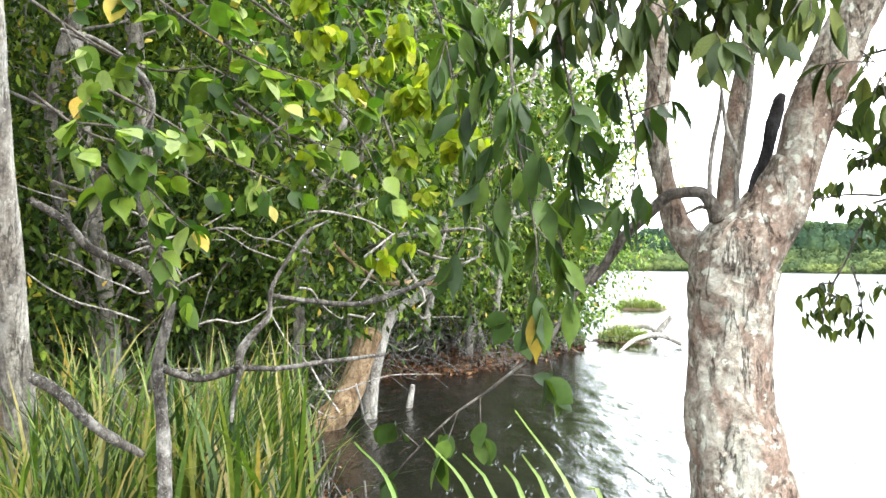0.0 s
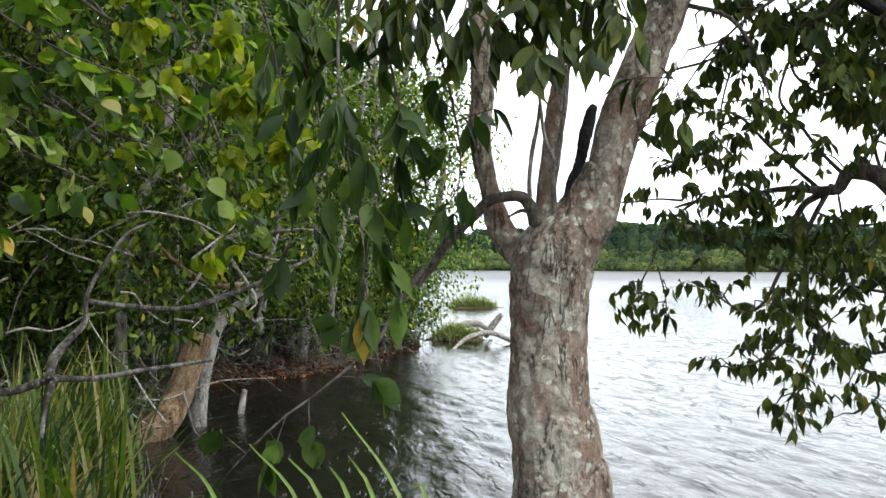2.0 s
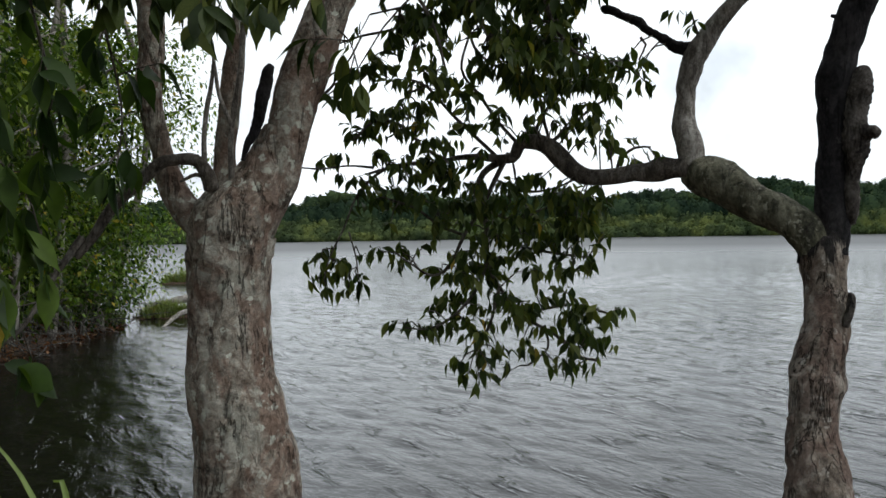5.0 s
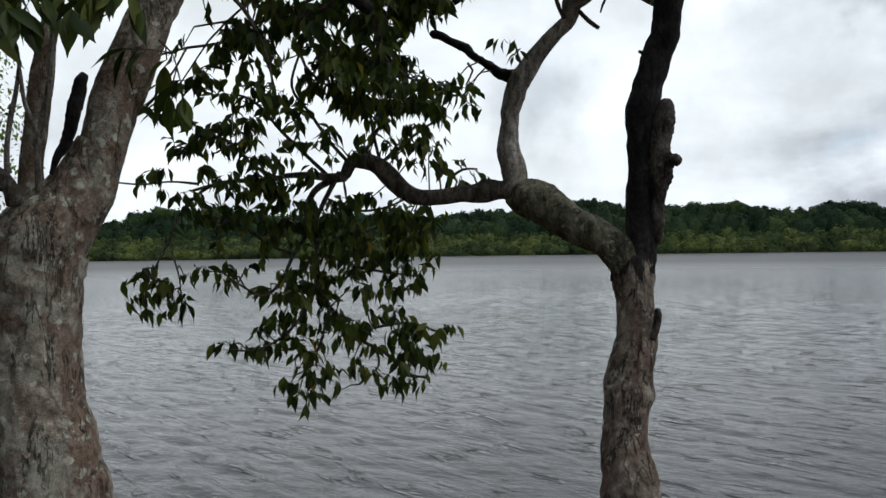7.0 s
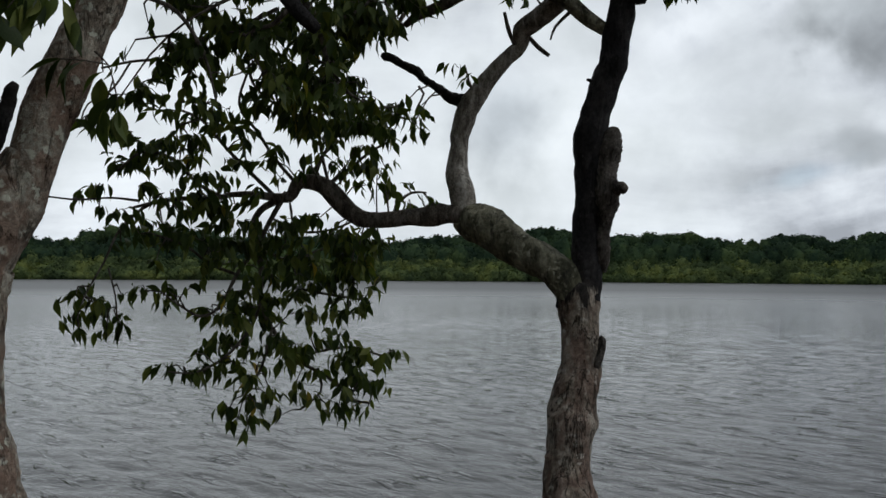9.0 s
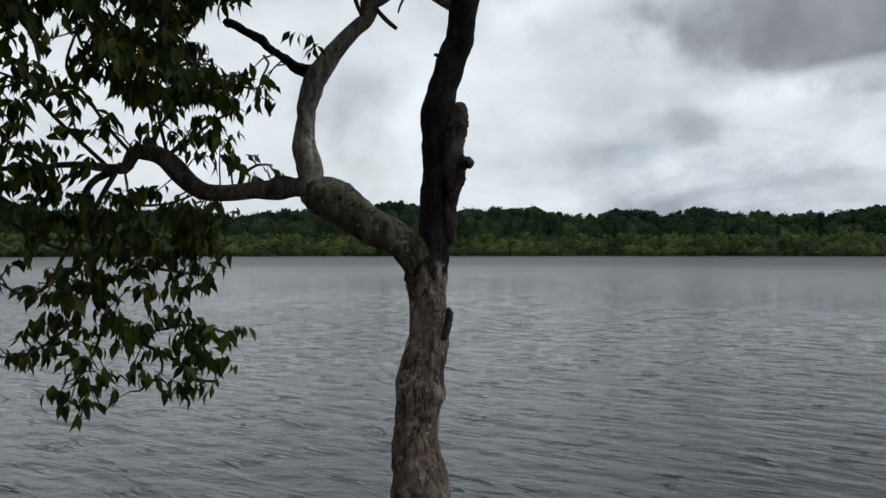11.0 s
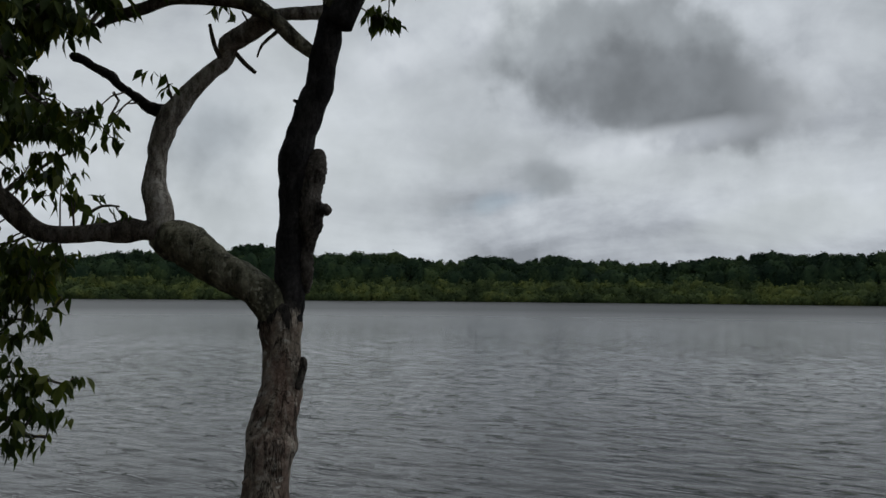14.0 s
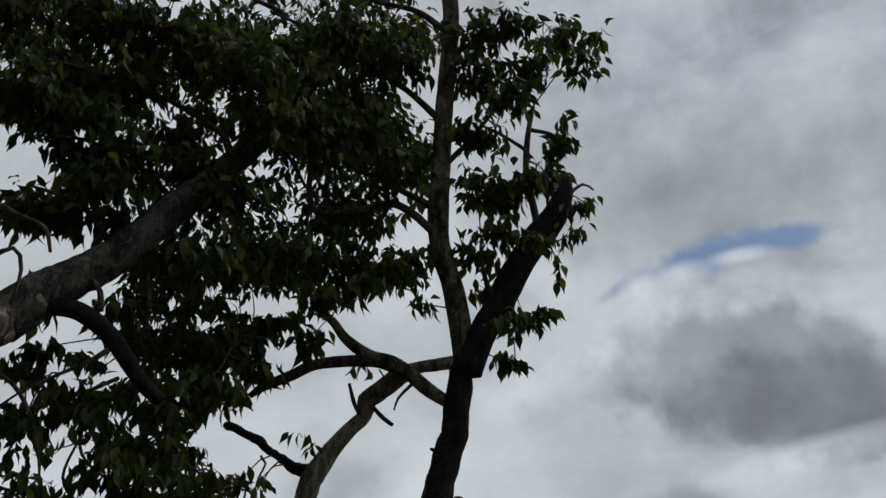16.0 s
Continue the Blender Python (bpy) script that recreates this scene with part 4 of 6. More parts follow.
def twig(tree, pts, grow, gap=0.0, reach=0.0, length=0.0, droop=1.0, side=0.0, side_gap=0.12, mat=BARK_TWIG):
    part("twig", *tube(pts, 7, 0.04, 0.06), mat, tree)
    WOODY.append(spline(pts, 0.05)[:, :3])
    if grow is None:
        return
    if side:
        grow.bough(pts, side_gap, side, 0, gap, reach, length, droop)
    else:
        grow.grow(pts, gap, reach, length, droop)


def tassels(grow, far, fill, depth, rows):
    """Hanging tufts of leaves on an arc about the bank: bearing in degrees, height, radius."""
    wood = np.concatenate(WOODY)
    for az, z, r in rows:
        d = far + grow.rng.normal(0, depth)
        c = np.array((0.14 + d * math.sin(radians(az)), 0.02 + d * math.cos(radians(az)), z))
        grow.tassel(c, r, 0.070, fill)
        gap = np.linalg.norm(wood - c, axis=1)
        k = np.argmin(gap)
        if 0.03 < gap[k] < 0.7:
            grow.twigs.append([(*wood[k], 0.0035), (*((wood[k] + c) / 2 + (0, 0, 0.12 * gap[k]) + grow.rng.normal(0, 0.05 * gap[k], 3)), 0.003), (*c, 0.002)])


twig(crooked, [(2.09, 2.91, 2.10, 0.017), (2.02, 2.94, 2.05, 0.014), (1.98, 2.94, 1.95, 0.013), (2.01, 2.91, 1.83, 0.012), (2.00, 2.89, 1.69, 0.010), (2.03, 2.86, 1.58, 0.009), (2.09, 2.78, 1.46, 0.008), (2.18, 2.70, 1.39, 0.007), (2.25, 2.62, 1.32, 0.006)], None)
twig(crooked, [(2.12, 2.90, 2.13, 0.012), (2.05, 2.90, 2.02, 0.011), (1.98, 2.90, 1.90, 0.009), (1.90, 2.91, 1.79, 0.008), (1.83, 2.91, 1.67, 0.007), (1.75, 2.92, 1.63, 0.006), (1.66, 2.93, 1.68, 0.004)], None)
twig(crooked, [(2.00, 2.89, 1.69, 0.008), (1.94, 2.87, 1.58, 0.007), (1.84, 2.89, 1.47, 0.006), (1.72, 2.90, 1.42, 0.004), (1.62, 2.91, 1.43, 0.003)], None)
twig(crooked, [(2.02, 2.84, 1.57, 0.007), (1.98, 2.84, 1.44, 0.006), (1.93, 2.83, 1.37, 0.006), (1.90, 2.83, 1.33, 0.004)], None)
twig(crooked, [(2.10, 2.81, 1.46, 0.007), (2.18, 2.76, 1.48, 0.006), (2.28, 2.66, 1.50, 0.006), (2.38, 2.56, 1.46, 0.005)], None)
twig(crooked, [(2.15, 2.71, 1.42, 0.006), (2.16, 2.70, 1.33, 0.005), (2.09, 2.74, 1.26, 0.005)], None)
twig(crooked, [(2.17, 2.68, 1.39, 0.006), (2.25, 2.62, 1.30, 0.005), (2.31, 2.58, 1.28, 0.005)], None)
twig(crooked, [(2.03, 2.95, 1.81, 0.008), (2.15, 2.86, 1.74, 0.007), (2.25, 2.77, 1.71, 0.006), (2.35, 2.67, 1.69, 0.005)], None)
twig(crooked, [(1.98, 2.90, 1.90, 0.007), (2.11, 2.84, 1.85, 0.006), (2.23, 2.78, 1.90, 0.006), (2.38, 2.70, 1.92, 0.005)], None)
twig(crooked, [(1.92, 2.94, 1.79, 0.007), (1.82, 2.97, 1.83, 0.006), (1.73, 3.00, 1.90, 0.006), (1.62, 3.03, 1.94, 0.004)], None)
twig(crooked, [(1.73, 3.05, 2.09, 0.008), (1.61, 3.06, 2.06, 0.007), (1.50, 3.07, 1.96, 0.005), (1.43, 3.05, 1.83, 0.004), (1.36, 3.04, 1.71, 0.003), (1.32, 3.00, 1.63, 0.003)], None)
twig(crooked, [(1.44, 3.03, 1.81, 0.004), (1.45, 2.99, 1.71, 0.003), (1.44, 2.95, 1.64, 0.003)], None)
twig(crooked, [(1.92, 3.03, 2.10, 0.008), (1.80, 3.04, 2.15, 0.007), (1.68, 3.03, 2.24, 0.007), (1.56, 3.03, 2.25, 0.005), (1.46, 3.02, 2.17, 0.004)], None)
twig(crooked, [(2.07, 2.92, 2.12, 0.009), (1.98, 2.94, 2.20, 0.008), (1.88, 2.96, 2.29, 0.007), (1.78, 2.99, 2.40, 0.006), (1.68, 3.00, 2.43, 0.004)], None)
twig(crooked, [(2.16, 2.87, 2.16, 0.009), (2.07, 2.90, 2.26, 0.007), (2.00, 2.93, 2.37, 0.007), (1.93, 2.96, 2.48, 0.006), (1.95, 2.91, 2.64, 0.005)], None)
twig(crooked, [(2.21, 2.87, 2.18, 0.010), (2.26, 2.82, 2.31, 0.008), (2.32, 2.77, 2.41, 0.007), (2.39, 2.70, 2.48, 0.006), (2.51, 2.58, 2.45, 0.005)], None)
twig(crooked, [(2.28, 2.83, 2.17, 0.010), (2.34, 2.76, 2.24, 0.007), (2.41, 2.69, 2.32, 0.006), (2.45, 2.63, 2.35, 0.005)], None)
twig(crooked, [(2.29, 2.82, 2.14, 0.008), (2.25, 2.83, 2.29, 0.007), (2.23, 2.82, 2.43, 0.006), (2.29, 2.77, 2.55, 0.005)], None)
twig(crooked, [(2.49, 2.64, 2.03, 0.010), (2.49, 2.63, 2.09, 0.008), (2.53, 2.58, 2.14, 0.006), (2.57, 2.53, 2.14, 0.004)], None)
twig(crooked, [(1.62, 3.18, 2.08, 0.006), (1.49, 3.14, 2.08, 0.004), (1.35, 3.09, 2.06, 0.004), (1.22, 3.04, 2.06, 0.003)], None)
twig(crooked, [(2.07, 2.92, 2.02, 0.006), (2.17, 2.86, 1.97, 0.006), (2.27, 2.79, 1.98, 0.005), (2.34, 2.72, 2.02, 0.005)], None)
twig(crooked, [(2.12, 2.81, 2.92, 0.026), (2.17, 2.77, 2.83, 0.023), (2.22, 2.73, 2.75, 0.019)], None)
twig(crooked, [(2.00, 2.80, 2.85, 0.009), (1.88, 2.85, 2.77, 0.008), (1.75, 2.89, 2.71, 0.007), (1.62, 2.93, 2.61, 0.006), (1.48, 2.97, 2.57, 0.005), (1.38, 2.98, 2.53, 0.004)], None)
twig(crooked, [(1.89, 2.88, 2.78, 0.007), (1.91, 2.87, 2.67, 0.007), (1.93, 2.86, 2.55, 0.006), (2.00, 2.81, 2.47, 0.005), (2.08, 2.75, 2.44, 0.003)], None)
twig(crooked, [(1.77, 2.94, 2.73, 0.007), (1.72, 2.94, 2.61, 0.006), (1.68, 2.94, 2.49, 0.004), (1.65, 2.94, 2.35, 0.004)], None)
twig(crooked, [(2.12, 2.73, 2.77, 0.007), (2.18, 2.70, 2.68, 0.006), (2.12, 2.77, 2.57, 0.005)], None)
twig(crooked, [(1.50, 3.01, 2.58, 0.004), (1.42, 2.98, 2.46, 0.004), (1.33, 2.97, 2.39, 0.003), (1.29, 2.94, 2.30, 0.003)], None)
twig(crooked, [(2.50, 2.60, 2.90, 0.010), (2.44, 2.61, 2.82, 0.008), (2.34, 2.64, 2.82, 0.006)], None)
twig(crooked, [(2.55, 2.23, 2.49, 0.006), (2.51, 2.23, 2.55, 0.005), (2.48, 2.22, 2.60, 0.003)], None)
twig(crooked, [(2.62, 1.83, 2.76, 0.007), (2.59, 1.87, 2.71, 0.005), (2.60, 1.90, 2.67, 0.003)], None)
twig(crooked, [(2.54, 2.55, 2.59, 0.006), (2.56, 2.54, 2.56, 0.005), (2.54, 2.56, 2.50, 0.004)], None)
tassels(spray, 3.35, 2.10, 0.10, [(21.1, 1.62, 0.046), (21.4, 1.71, 0.051), (21.7, 1.59, 0.028), (22.4, 1.69, 0.051), (23.0, 1.64, 0.057), (23.3, 1.58, 0.028), (24.2, 1.59, 0.032), (24.2, 1.70, 0.032), (25.6, 1.73, 0.046), (26.7, 1.68, 0.028), (27.0, 1.43, 0.042), (27.1, 1.72, 0.051), (28.0, 1.44, 0.032), (28.4, 1.74, 0.034), (29.3, 1.41, 0.058), (29.3, 1.65, 0.041), (29.8, 1.50, 0.046), (29.8, 1.62, 0.046), (30.2, 1.42, 0.058), (30.2, 1.70, 0.046), (30.9, 1.26, 0.042), (31.0, 1.51, 0.058), (31.0, 1.65, 0.041), (31.3, 1.43, 0.046)])
tassels(spray, 3.35, 2.10, 0.10, [(31.5, 1.21, 0.037), (31.5, 1.59, 0.046), (31.7, 1.73, 0.046), (32.1, 1.51, 0.041), (32.1, 1.66, 0.057), (32.2, 1.21, 0.019), (32.3, 1.42, 0.051), (32.4, 1.32, 0.042), (32.9, 1.72, 0.051), (33.0, 1.26, 0.033), (33.1, 1.60, 0.057), (33.4, 1.33, 0.042), (33.4, 1.52, 0.035), (33.6, 1.31, 0.032), (34.0, 1.69, 0.057), (34.4, 1.25, 0.035), (34.8, 1.42, 0.042), (35.2, 1.49, 0.051), (35.2, 1.72, 0.051), (35.3, 1.36, 0.023), (35.4, 1.53, 0.023), (36.0, 1.74, 0.041), (36.1, 1.32, 0.037), (36.2, 1.65, 0.051)])
tassels(spray, 3.35, 2.10, 0.10, [(36.3, 1.55, 0.028), (36.9, 1.41, 0.037), (37.1, 1.31, 0.028), (37.1, 1.52, 0.041), (37.5, 1.75, 0.051), (37.6, 1.26, 0.023), (37.7, 1.68, 0.041), (38.2, 1.27, 0.046), (38.3, 1.56, 0.046), (38.6, 1.34, 0.046), (38.7, 1.46, 0.065), (38.7, 1.64, 0.057), (38.7, 1.74, 0.046), (39.0, 1.39, 0.058), (39.2, 1.25, 0.033), (39.4, 1.49, 0.058), (39.7, 1.70, 0.046), (39.8, 1.38, 0.046), (40.0, 1.46, 0.046), (40.1, 1.67, 0.032), (40.2, 1.25, 0.033), (40.4, 1.37, 0.042), (41.0, 1.33, 0.028), (41.0, 1.45, 0.037)])
tassels(spray, 3.35, 2.10, 0.10, [(41.8, 1.48, 0.018)])
tassels(spray, 3.38, 2.20, 0.10, [(21.1, 2.06, 0.033), (22.5, 2.12, 0.042), (22.7, 2.04, 0.033), (23.6, 2.21, 0.033), (24.1, 1.90, 0.035), (24.1, 2.03, 0.042), (24.5, 2.20, 0.058), (24.8, 2.30, 0.052), (25.1, 2.00, 0.051), (25.5, 2.12, 0.047), (25.9, 2.26, 0.070), (26.2, 1.83, 0.032), (26.6, 1.98, 0.046), (26.6, 2.07, 0.028), (26.6, 2.22, 0.051), (27.0, 2.40, 0.052), (27.4, 2.31, 0.070), (27.7, 1.95, 0.046), (28.1, 2.23, 0.051), (28.4, 2.02, 0.033), (28.5, 2.28, 0.066), (28.5, 2.41, 0.042), (28.8, 1.92, 0.042), (28.8, 2.16, 0.051)])
tassels(spray, 3.38, 2.20, 0.10, [(29.6, 2.35, 0.059), (29.9, 2.02, 0.037), (30.0, 2.43, 0.035), (30.3, 1.91, 0.058), (30.3, 2.16, 0.042), (30.6, 1.83, 0.028), (30.7, 2.24, 0.042), (31.5, 2.33, 0.052), (31.7, 2.40, 0.033), (31.8, 1.83, 0.032), (31.8, 1.90, 0.065), (31.8, 2.01, 0.042), (32.2, 2.24, 0.042), (33.3, 1.83, 0.035), (33.3, 1.91, 0.051), (33.4, 2.25, 0.033), (34.9, 2.01, 0.051), (35.6, 1.91, 0.051), (36.8, 1.84, 0.042), (36.8, 2.02, 0.046), (37.2, 1.93, 0.058), (38.3, 1.86, 0.058), (38.7, 1.94, 0.065), (39.9, 1.85, 0.051)])
tassels(spray, 3.38, 2.20, 0.10, [(40.1, 1.93, 0.058), (41.1, 1.91, 0.042)])
tassels(spray, 3.35, 1.90, 0.10, [(34.3, 2.20, 0.032), (35.3, 2.19, 0.028), (36.2, 2.26, 0.028), (36.8, 2.34, 0.042), (37.2, 2.30, 0.046), (37.6, 2.22, 0.032), (37.6, 2.38, 0.070), (37.6, 2.48, 0.052), (38.8, 2.22, 0.051), (38.8, 2.39, 0.065), (39.2, 2.29, 0.058), (39.2, 2.47, 0.066), (39.9, 2.15, 0.046), (40.0, 2.42, 0.051), (40.3, 2.26, 0.042), (40.7, 2.19, 0.035), (40.8, 2.47, 0.052), (41.5, 2.14, 0.018), (41.5, 2.34, 0.037), (41.6, 2.46, 0.028), (42.3, 2.45, 0.028), (42.5, 2.16, 0.028), (42.9, 2.10, 0.028), (43.3, 2.42, 0.028)])
tassels(spray, 3.35, 1.90, 0.10, [(43.7, 2.46, 0.019), (43.9, 2.11, 0.032)])
inner = np.random.default_rng(41)
for az0, az1, z0, z1, count, fill in ((24, 41, 1.76, 1.98, 36, 2.0), (26, 34, 1.95, 2.12, 12, 2.0), (33, 43, 2.14, 2.50, 15, 1.7), (28, 39, 1.40, 1.75, 10, 1.8)):
    tassels(spray, 3.36, fill, 0.10, [(inner.uniform(az0, az1), inner.uniform(z0, z1), inner.uniform(0.03, 0.06)) for _ in range(count)])
spray.finish(crooked, LANCE, LEAF_DARK, "drooping_leaves", DARK_LEAVES, 290)
spray = Spray(12)
twig(crooked, [(2.65, 1.69, 3.50, 0.017), (2.54, 1.83, 3.61, 0.013), (2.41, 1.98, 3.72, 0.011), (2.28, 2.11, 3.85, 0.009), (2.15, 2.23, 3.95, 0.006)], None)
twig(crooked, [(2.68, 1.65, 3.93, 0.018), (2.58, 1.78, 4.12, 0.014), (2.45, 1.93, 4.27, 0.012), (2.30, 2.08, 4.42, 0.009), (2.14, 2.23, 4.52, 0.007)], None)
twig(crooked, [(2.69, 1.61, 4.44, 0.019), (2.63, 1.75, 4.61, 0.014), (2.53, 1.94, 4.71, 0.011), (2.36, 2.16, 4.82, 0.008)], None)
twig(crooked, [(2.66, 1.67, 3.70, 0.015), (2.74, 1.57, 3.84, 0.011), (2.80, 1.48, 3.98, 0.009), (2.86, 1.41, 4.08, 0.006), (2.89, 1.36, 4.18, 0.005)], None)
twig(crooked, [(2.74, 1.65, 4.35, 0.016), (2.80, 1.54, 4.42, 0.012), (2.87, 1.42, 4.46, 0.009), (2.91, 1.32, 4.49, 0.007), (2.95, 1.24, 4.49, 0.005)], None)
twig(crooked, [(2.33, 2.01, 3.46, 0.012), (2.30, 2.10, 3.40, 0.009), (2.27, 2.20, 3.33, 0.007), (2.24, 2.27, 3.26, 0.006)], None)
twig(crooked, [(2.49, 1.82, 3.50, 0.012), (2.51, 1.92, 3.43, 0.009), (2.53, 2.01, 3.37, 0.007), (2.61, 2.03, 3.26, 0.005)], None)
twig(crooked, [(2.39, 1.95, 3.47, 0.009), (2.39, 2.04, 3.39, 0.007), (2.42, 2.10, 3.32, 0.005)], None)
twig(crooked, [(2.60, 1.67, 3.29, 0.009), (2.56, 1.73, 3.28, 0.007), (2.54, 1.76, 3.21, 0.005)], None)
twig(crooked, [(1.99, 2.29, 3.78, 0.019), (2.05, 2.25, 3.57, 0.014), (2.08, 2.25, 3.43, 0.011), (2.08, 2.26, 3.29, 0.008), (2.06, 2.29, 3.15, 0.005)], None)
twig(crooked, [(1.87, 2.33, 3.51, 0.015), (1.88, 2.32, 3.31, 0.011), (1.88, 2.32, 3.15, 0.008), (1.90, 2.30, 2.99, 0.005)], None)
twig(crooked, [(1.73, 2.42, 3.29, 0.013), (1.76, 2.37, 3.12, 0.009), (1.76, 2.32, 2.95, 0.007), (1.73, 2.30, 2.80, 0.005)], None)
twig(crooked, [(1.64, 2.42, 3.18, 0.012), (1.54, 2.42, 3.26, 0.009), (1.43, 2.42, 3.28, 0.007), (1.33, 2.42, 3.27, 0.005)], None)
twig(crooked, [(1.82, 2.36, 3.43, 0.013), (1.67, 2.38, 3.51, 0.010), (1.49, 2.41, 3.53, 0.007), (1.35, 2.41, 3.48, 0.005)], None)
twig(crooked, [(1.99, 2.29, 3.78, 0.014), (1.81, 2.35, 3.84, 0.010), (1.63, 2.40, 3.86, 0.008), (1.43, 2.44, 3.84, 0.005), (1.25, 2.46, 3.79, 0.004)], None)
twig(crooked, [(2.12, 2.25, 4.16, 0.015), (1.93, 2.32, 4.19, 0.011), (1.73, 2.38, 4.21, 0.008), (1.50, 2.44, 4.17, 0.006)], None)
twig(crooked, [(2.22, 2.23, 4.57, 0.013), (2.00, 2.31, 4.57, 0.009), (1.73, 2.42, 4.49, 0.006)], None)
twig(crooked, [(2.14, 2.23, 4.19, 0.015), (2.31, 2.15, 4.08, 0.011), (2.47, 2.09, 3.95, 0.009), (2.61, 2.03, 3.81, 0.006)], None)
twig(crooked, [(2.09, 2.27, 4.00, 0.012), (2.23, 2.19, 3.80, 0.010), (2.32, 2.14, 3.63, 0.007), (2.38, 2.13, 3.59, 0.005)], None)
twig(crooked, [(1.59, 2.22, 2.74, 0.011), (1.52, 2.24, 2.67, 0.008), (1.45, 2.27, 2.62, 0.006), (1.37, 2.30, 2.56, 0.004), (1.31, 2.32, 2.50, 0.003)], None)
twig(crooked, [(1.64, 2.18, 2.63, 0.009), (1.61, 2.23, 2.58, 0.007), (1.55, 2.28, 2.54, 0.005), (1.60, 2.27, 2.43, 0.003)], None)
twig(crooked, [(1.72, 2.13, 2.55, 0.009), (1.77, 2.15, 2.47, 0.007), (1.85, 2.15, 2.39, 0.005), (1.95, 2.13, 2.35, 0.004)], None)
twig(crooked, [(1.71, 2.19, 2.61, 0.007), (1.82, 2.15, 2.63, 0.006), (1.91, 2.12, 2.70, 0.005), (1.98, 2.11, 2.85, 0.004)], None)
twig(crooked, [(2.39, 1.98, 2.92, 0.011), (2.34, 2.01, 2.99, 0.008), (2.29, 2.06, 3.02, 0.004)], None)
twig(crooked, [(2.50, 1.84, 2.78, 0.009), (2.48, 1.85, 2.76, 0.005), (2.46, 1.86, 2.79, 0.003)], None)
twig(crooked, [(1.02, 2.34, 3.15, 0.013), (1.13, 2.29, 3.09, 0.012), (1.22, 2.26, 3.06, 0.010), (1.29, 2.22, 3.03, 0.008), (1.31, 2.20, 2.95, 0.005)], None)
twig(crooked, [(1.11, 2.20, 2.83, 0.008), (1.18, 2.16, 2.90, 0.007), (1.21, 2.15, 2.84, 0.006), (1.20, 2.15, 2.73, 0.004)], None)
twig(crooked, [(1.08, 2.53, 3.66, 0.013), (1.22, 2.48, 3.62, 0.012), (1.31, 2.43, 3.61, 0.009), (1.41, 2.38, 3.67, 0.005)], None)
twig(crooked, [(1.22, 2.37, 2.62, 0.008), (1.33, 2.31, 2.57, 0.007), (1.40, 2.27, 2.44, 0.005), (1.43, 2.25, 2.30, 0.003)], None)
twig(crooked, [(2.86, 1.32, 3.86, 0.010), (2.93, 1.24, 3.83, 0.007), (2.95, 1.22, 3.73, 0.005)], None)
twig(crooked, [(2.85, 1.34, 3.75, 0.010), (2.78, 1.42, 3.83, 0.007), (2.71, 1.49, 3.88, 0.006)], None)
twig(crooked, [(2.90, 1.22, 3.50, 0.009), (2.96, 1.16, 3.57, 0.006), (3.00, 1.13, 3.55, 0.004)], None)
twig(crooked, [(2.86, 1.32, 3.31, 0.009), (2.91, 1.28, 3.32, 0.007), (2.93, 1.29, 3.31, 0.005)], None)
twig(crooked, [(2.79, 1.46, 3.12, 0.011), (2.82, 1.43, 3.11, 0.008), (2.83, 1.44, 3.12, 0.006), (2.84, 1.46, 3.13, 0.003)], None)
twig(crooked, [(2.75, 1.53, 3.00, 0.009), (2.75, 1.48, 2.95, 0.007), (2.71, 1.50, 2.90, 0.004)], None)
tassels(spray, 2.80, 3.20, 0.12, [(21.4, 2.26, 0.023), (22.6, 2.26, 0.019), (23.4, 2.28, 0.023), (23.8, 2.33, 0.031), (24.2, 2.47, 0.028), (24.5, 2.35, 0.023), (24.9, 2.38, 0.031), (25.6, 2.40, 0.039), (25.6, 2.58, 0.028), (26.3, 2.48, 0.032), (26.7, 2.45, 0.035), (27.4, 2.48, 0.032), (27.8, 2.40, 0.035), (28.9, 2.58, 0.050), (29.3, 2.47, 0.024), (29.6, 2.44, 0.016), (30.4, 2.56, 0.050), (31.9, 2.60, 0.040), (32.6, 2.39, 0.035), (33.0, 2.47, 0.055), (33.8, 2.38, 0.039), (34.2, 2.35, 0.039), (34.4, 2.43, 0.043), (34.6, 2.49, 0.055)])
tassels(spray, 2.80, 3.20, 0.12, [(35.3, 2.38, 0.039), (35.4, 2.55, 0.050), (36.1, 2.47, 0.036), (36.9, 2.43, 0.030), (36.9, 2.51, 0.032), (37.7, 2.53, 0.024), (40.4, 2.60, 0.020), (42.2, 2.63, 0.028)])
tassels(spray, 2.75, 3.30, 0.12, [(27.6, 2.67, 0.059), (28.3, 2.46, 0.048), (28.3, 2.55, 0.059), (29.2, 2.30, 0.048), (29.2, 2.67, 0.049), (29.8, 2.60, 0.059), (30.2, 2.41, 0.023), (30.8, 2.70, 0.040), (31.1, 2.30, 0.029), (31.5, 2.61, 0.049), (32.5, 2.39, 0.039), (32.5, 2.49, 0.049), (32.6, 2.56, 0.059), (34.0, 2.44, 0.058), (34.3, 2.60, 0.059), (34.3, 2.34, 0.067), (35.3, 2.48, 0.054), (36.0, 2.32, 0.067), (36.6, 2.54, 0.049), (37.1, 2.63, 0.059), (37.7, 2.34, 0.058), (37.9, 2.45, 0.043), (39.0, 2.43, 0.029), (39.6, 2.31, 0.057)])
tassels(spray, 2.75, 3.30, 0.12, [(40.6, 2.34, 0.038), (42.1, 2.33, 0.048), (43.6, 2.31, 0.034)])
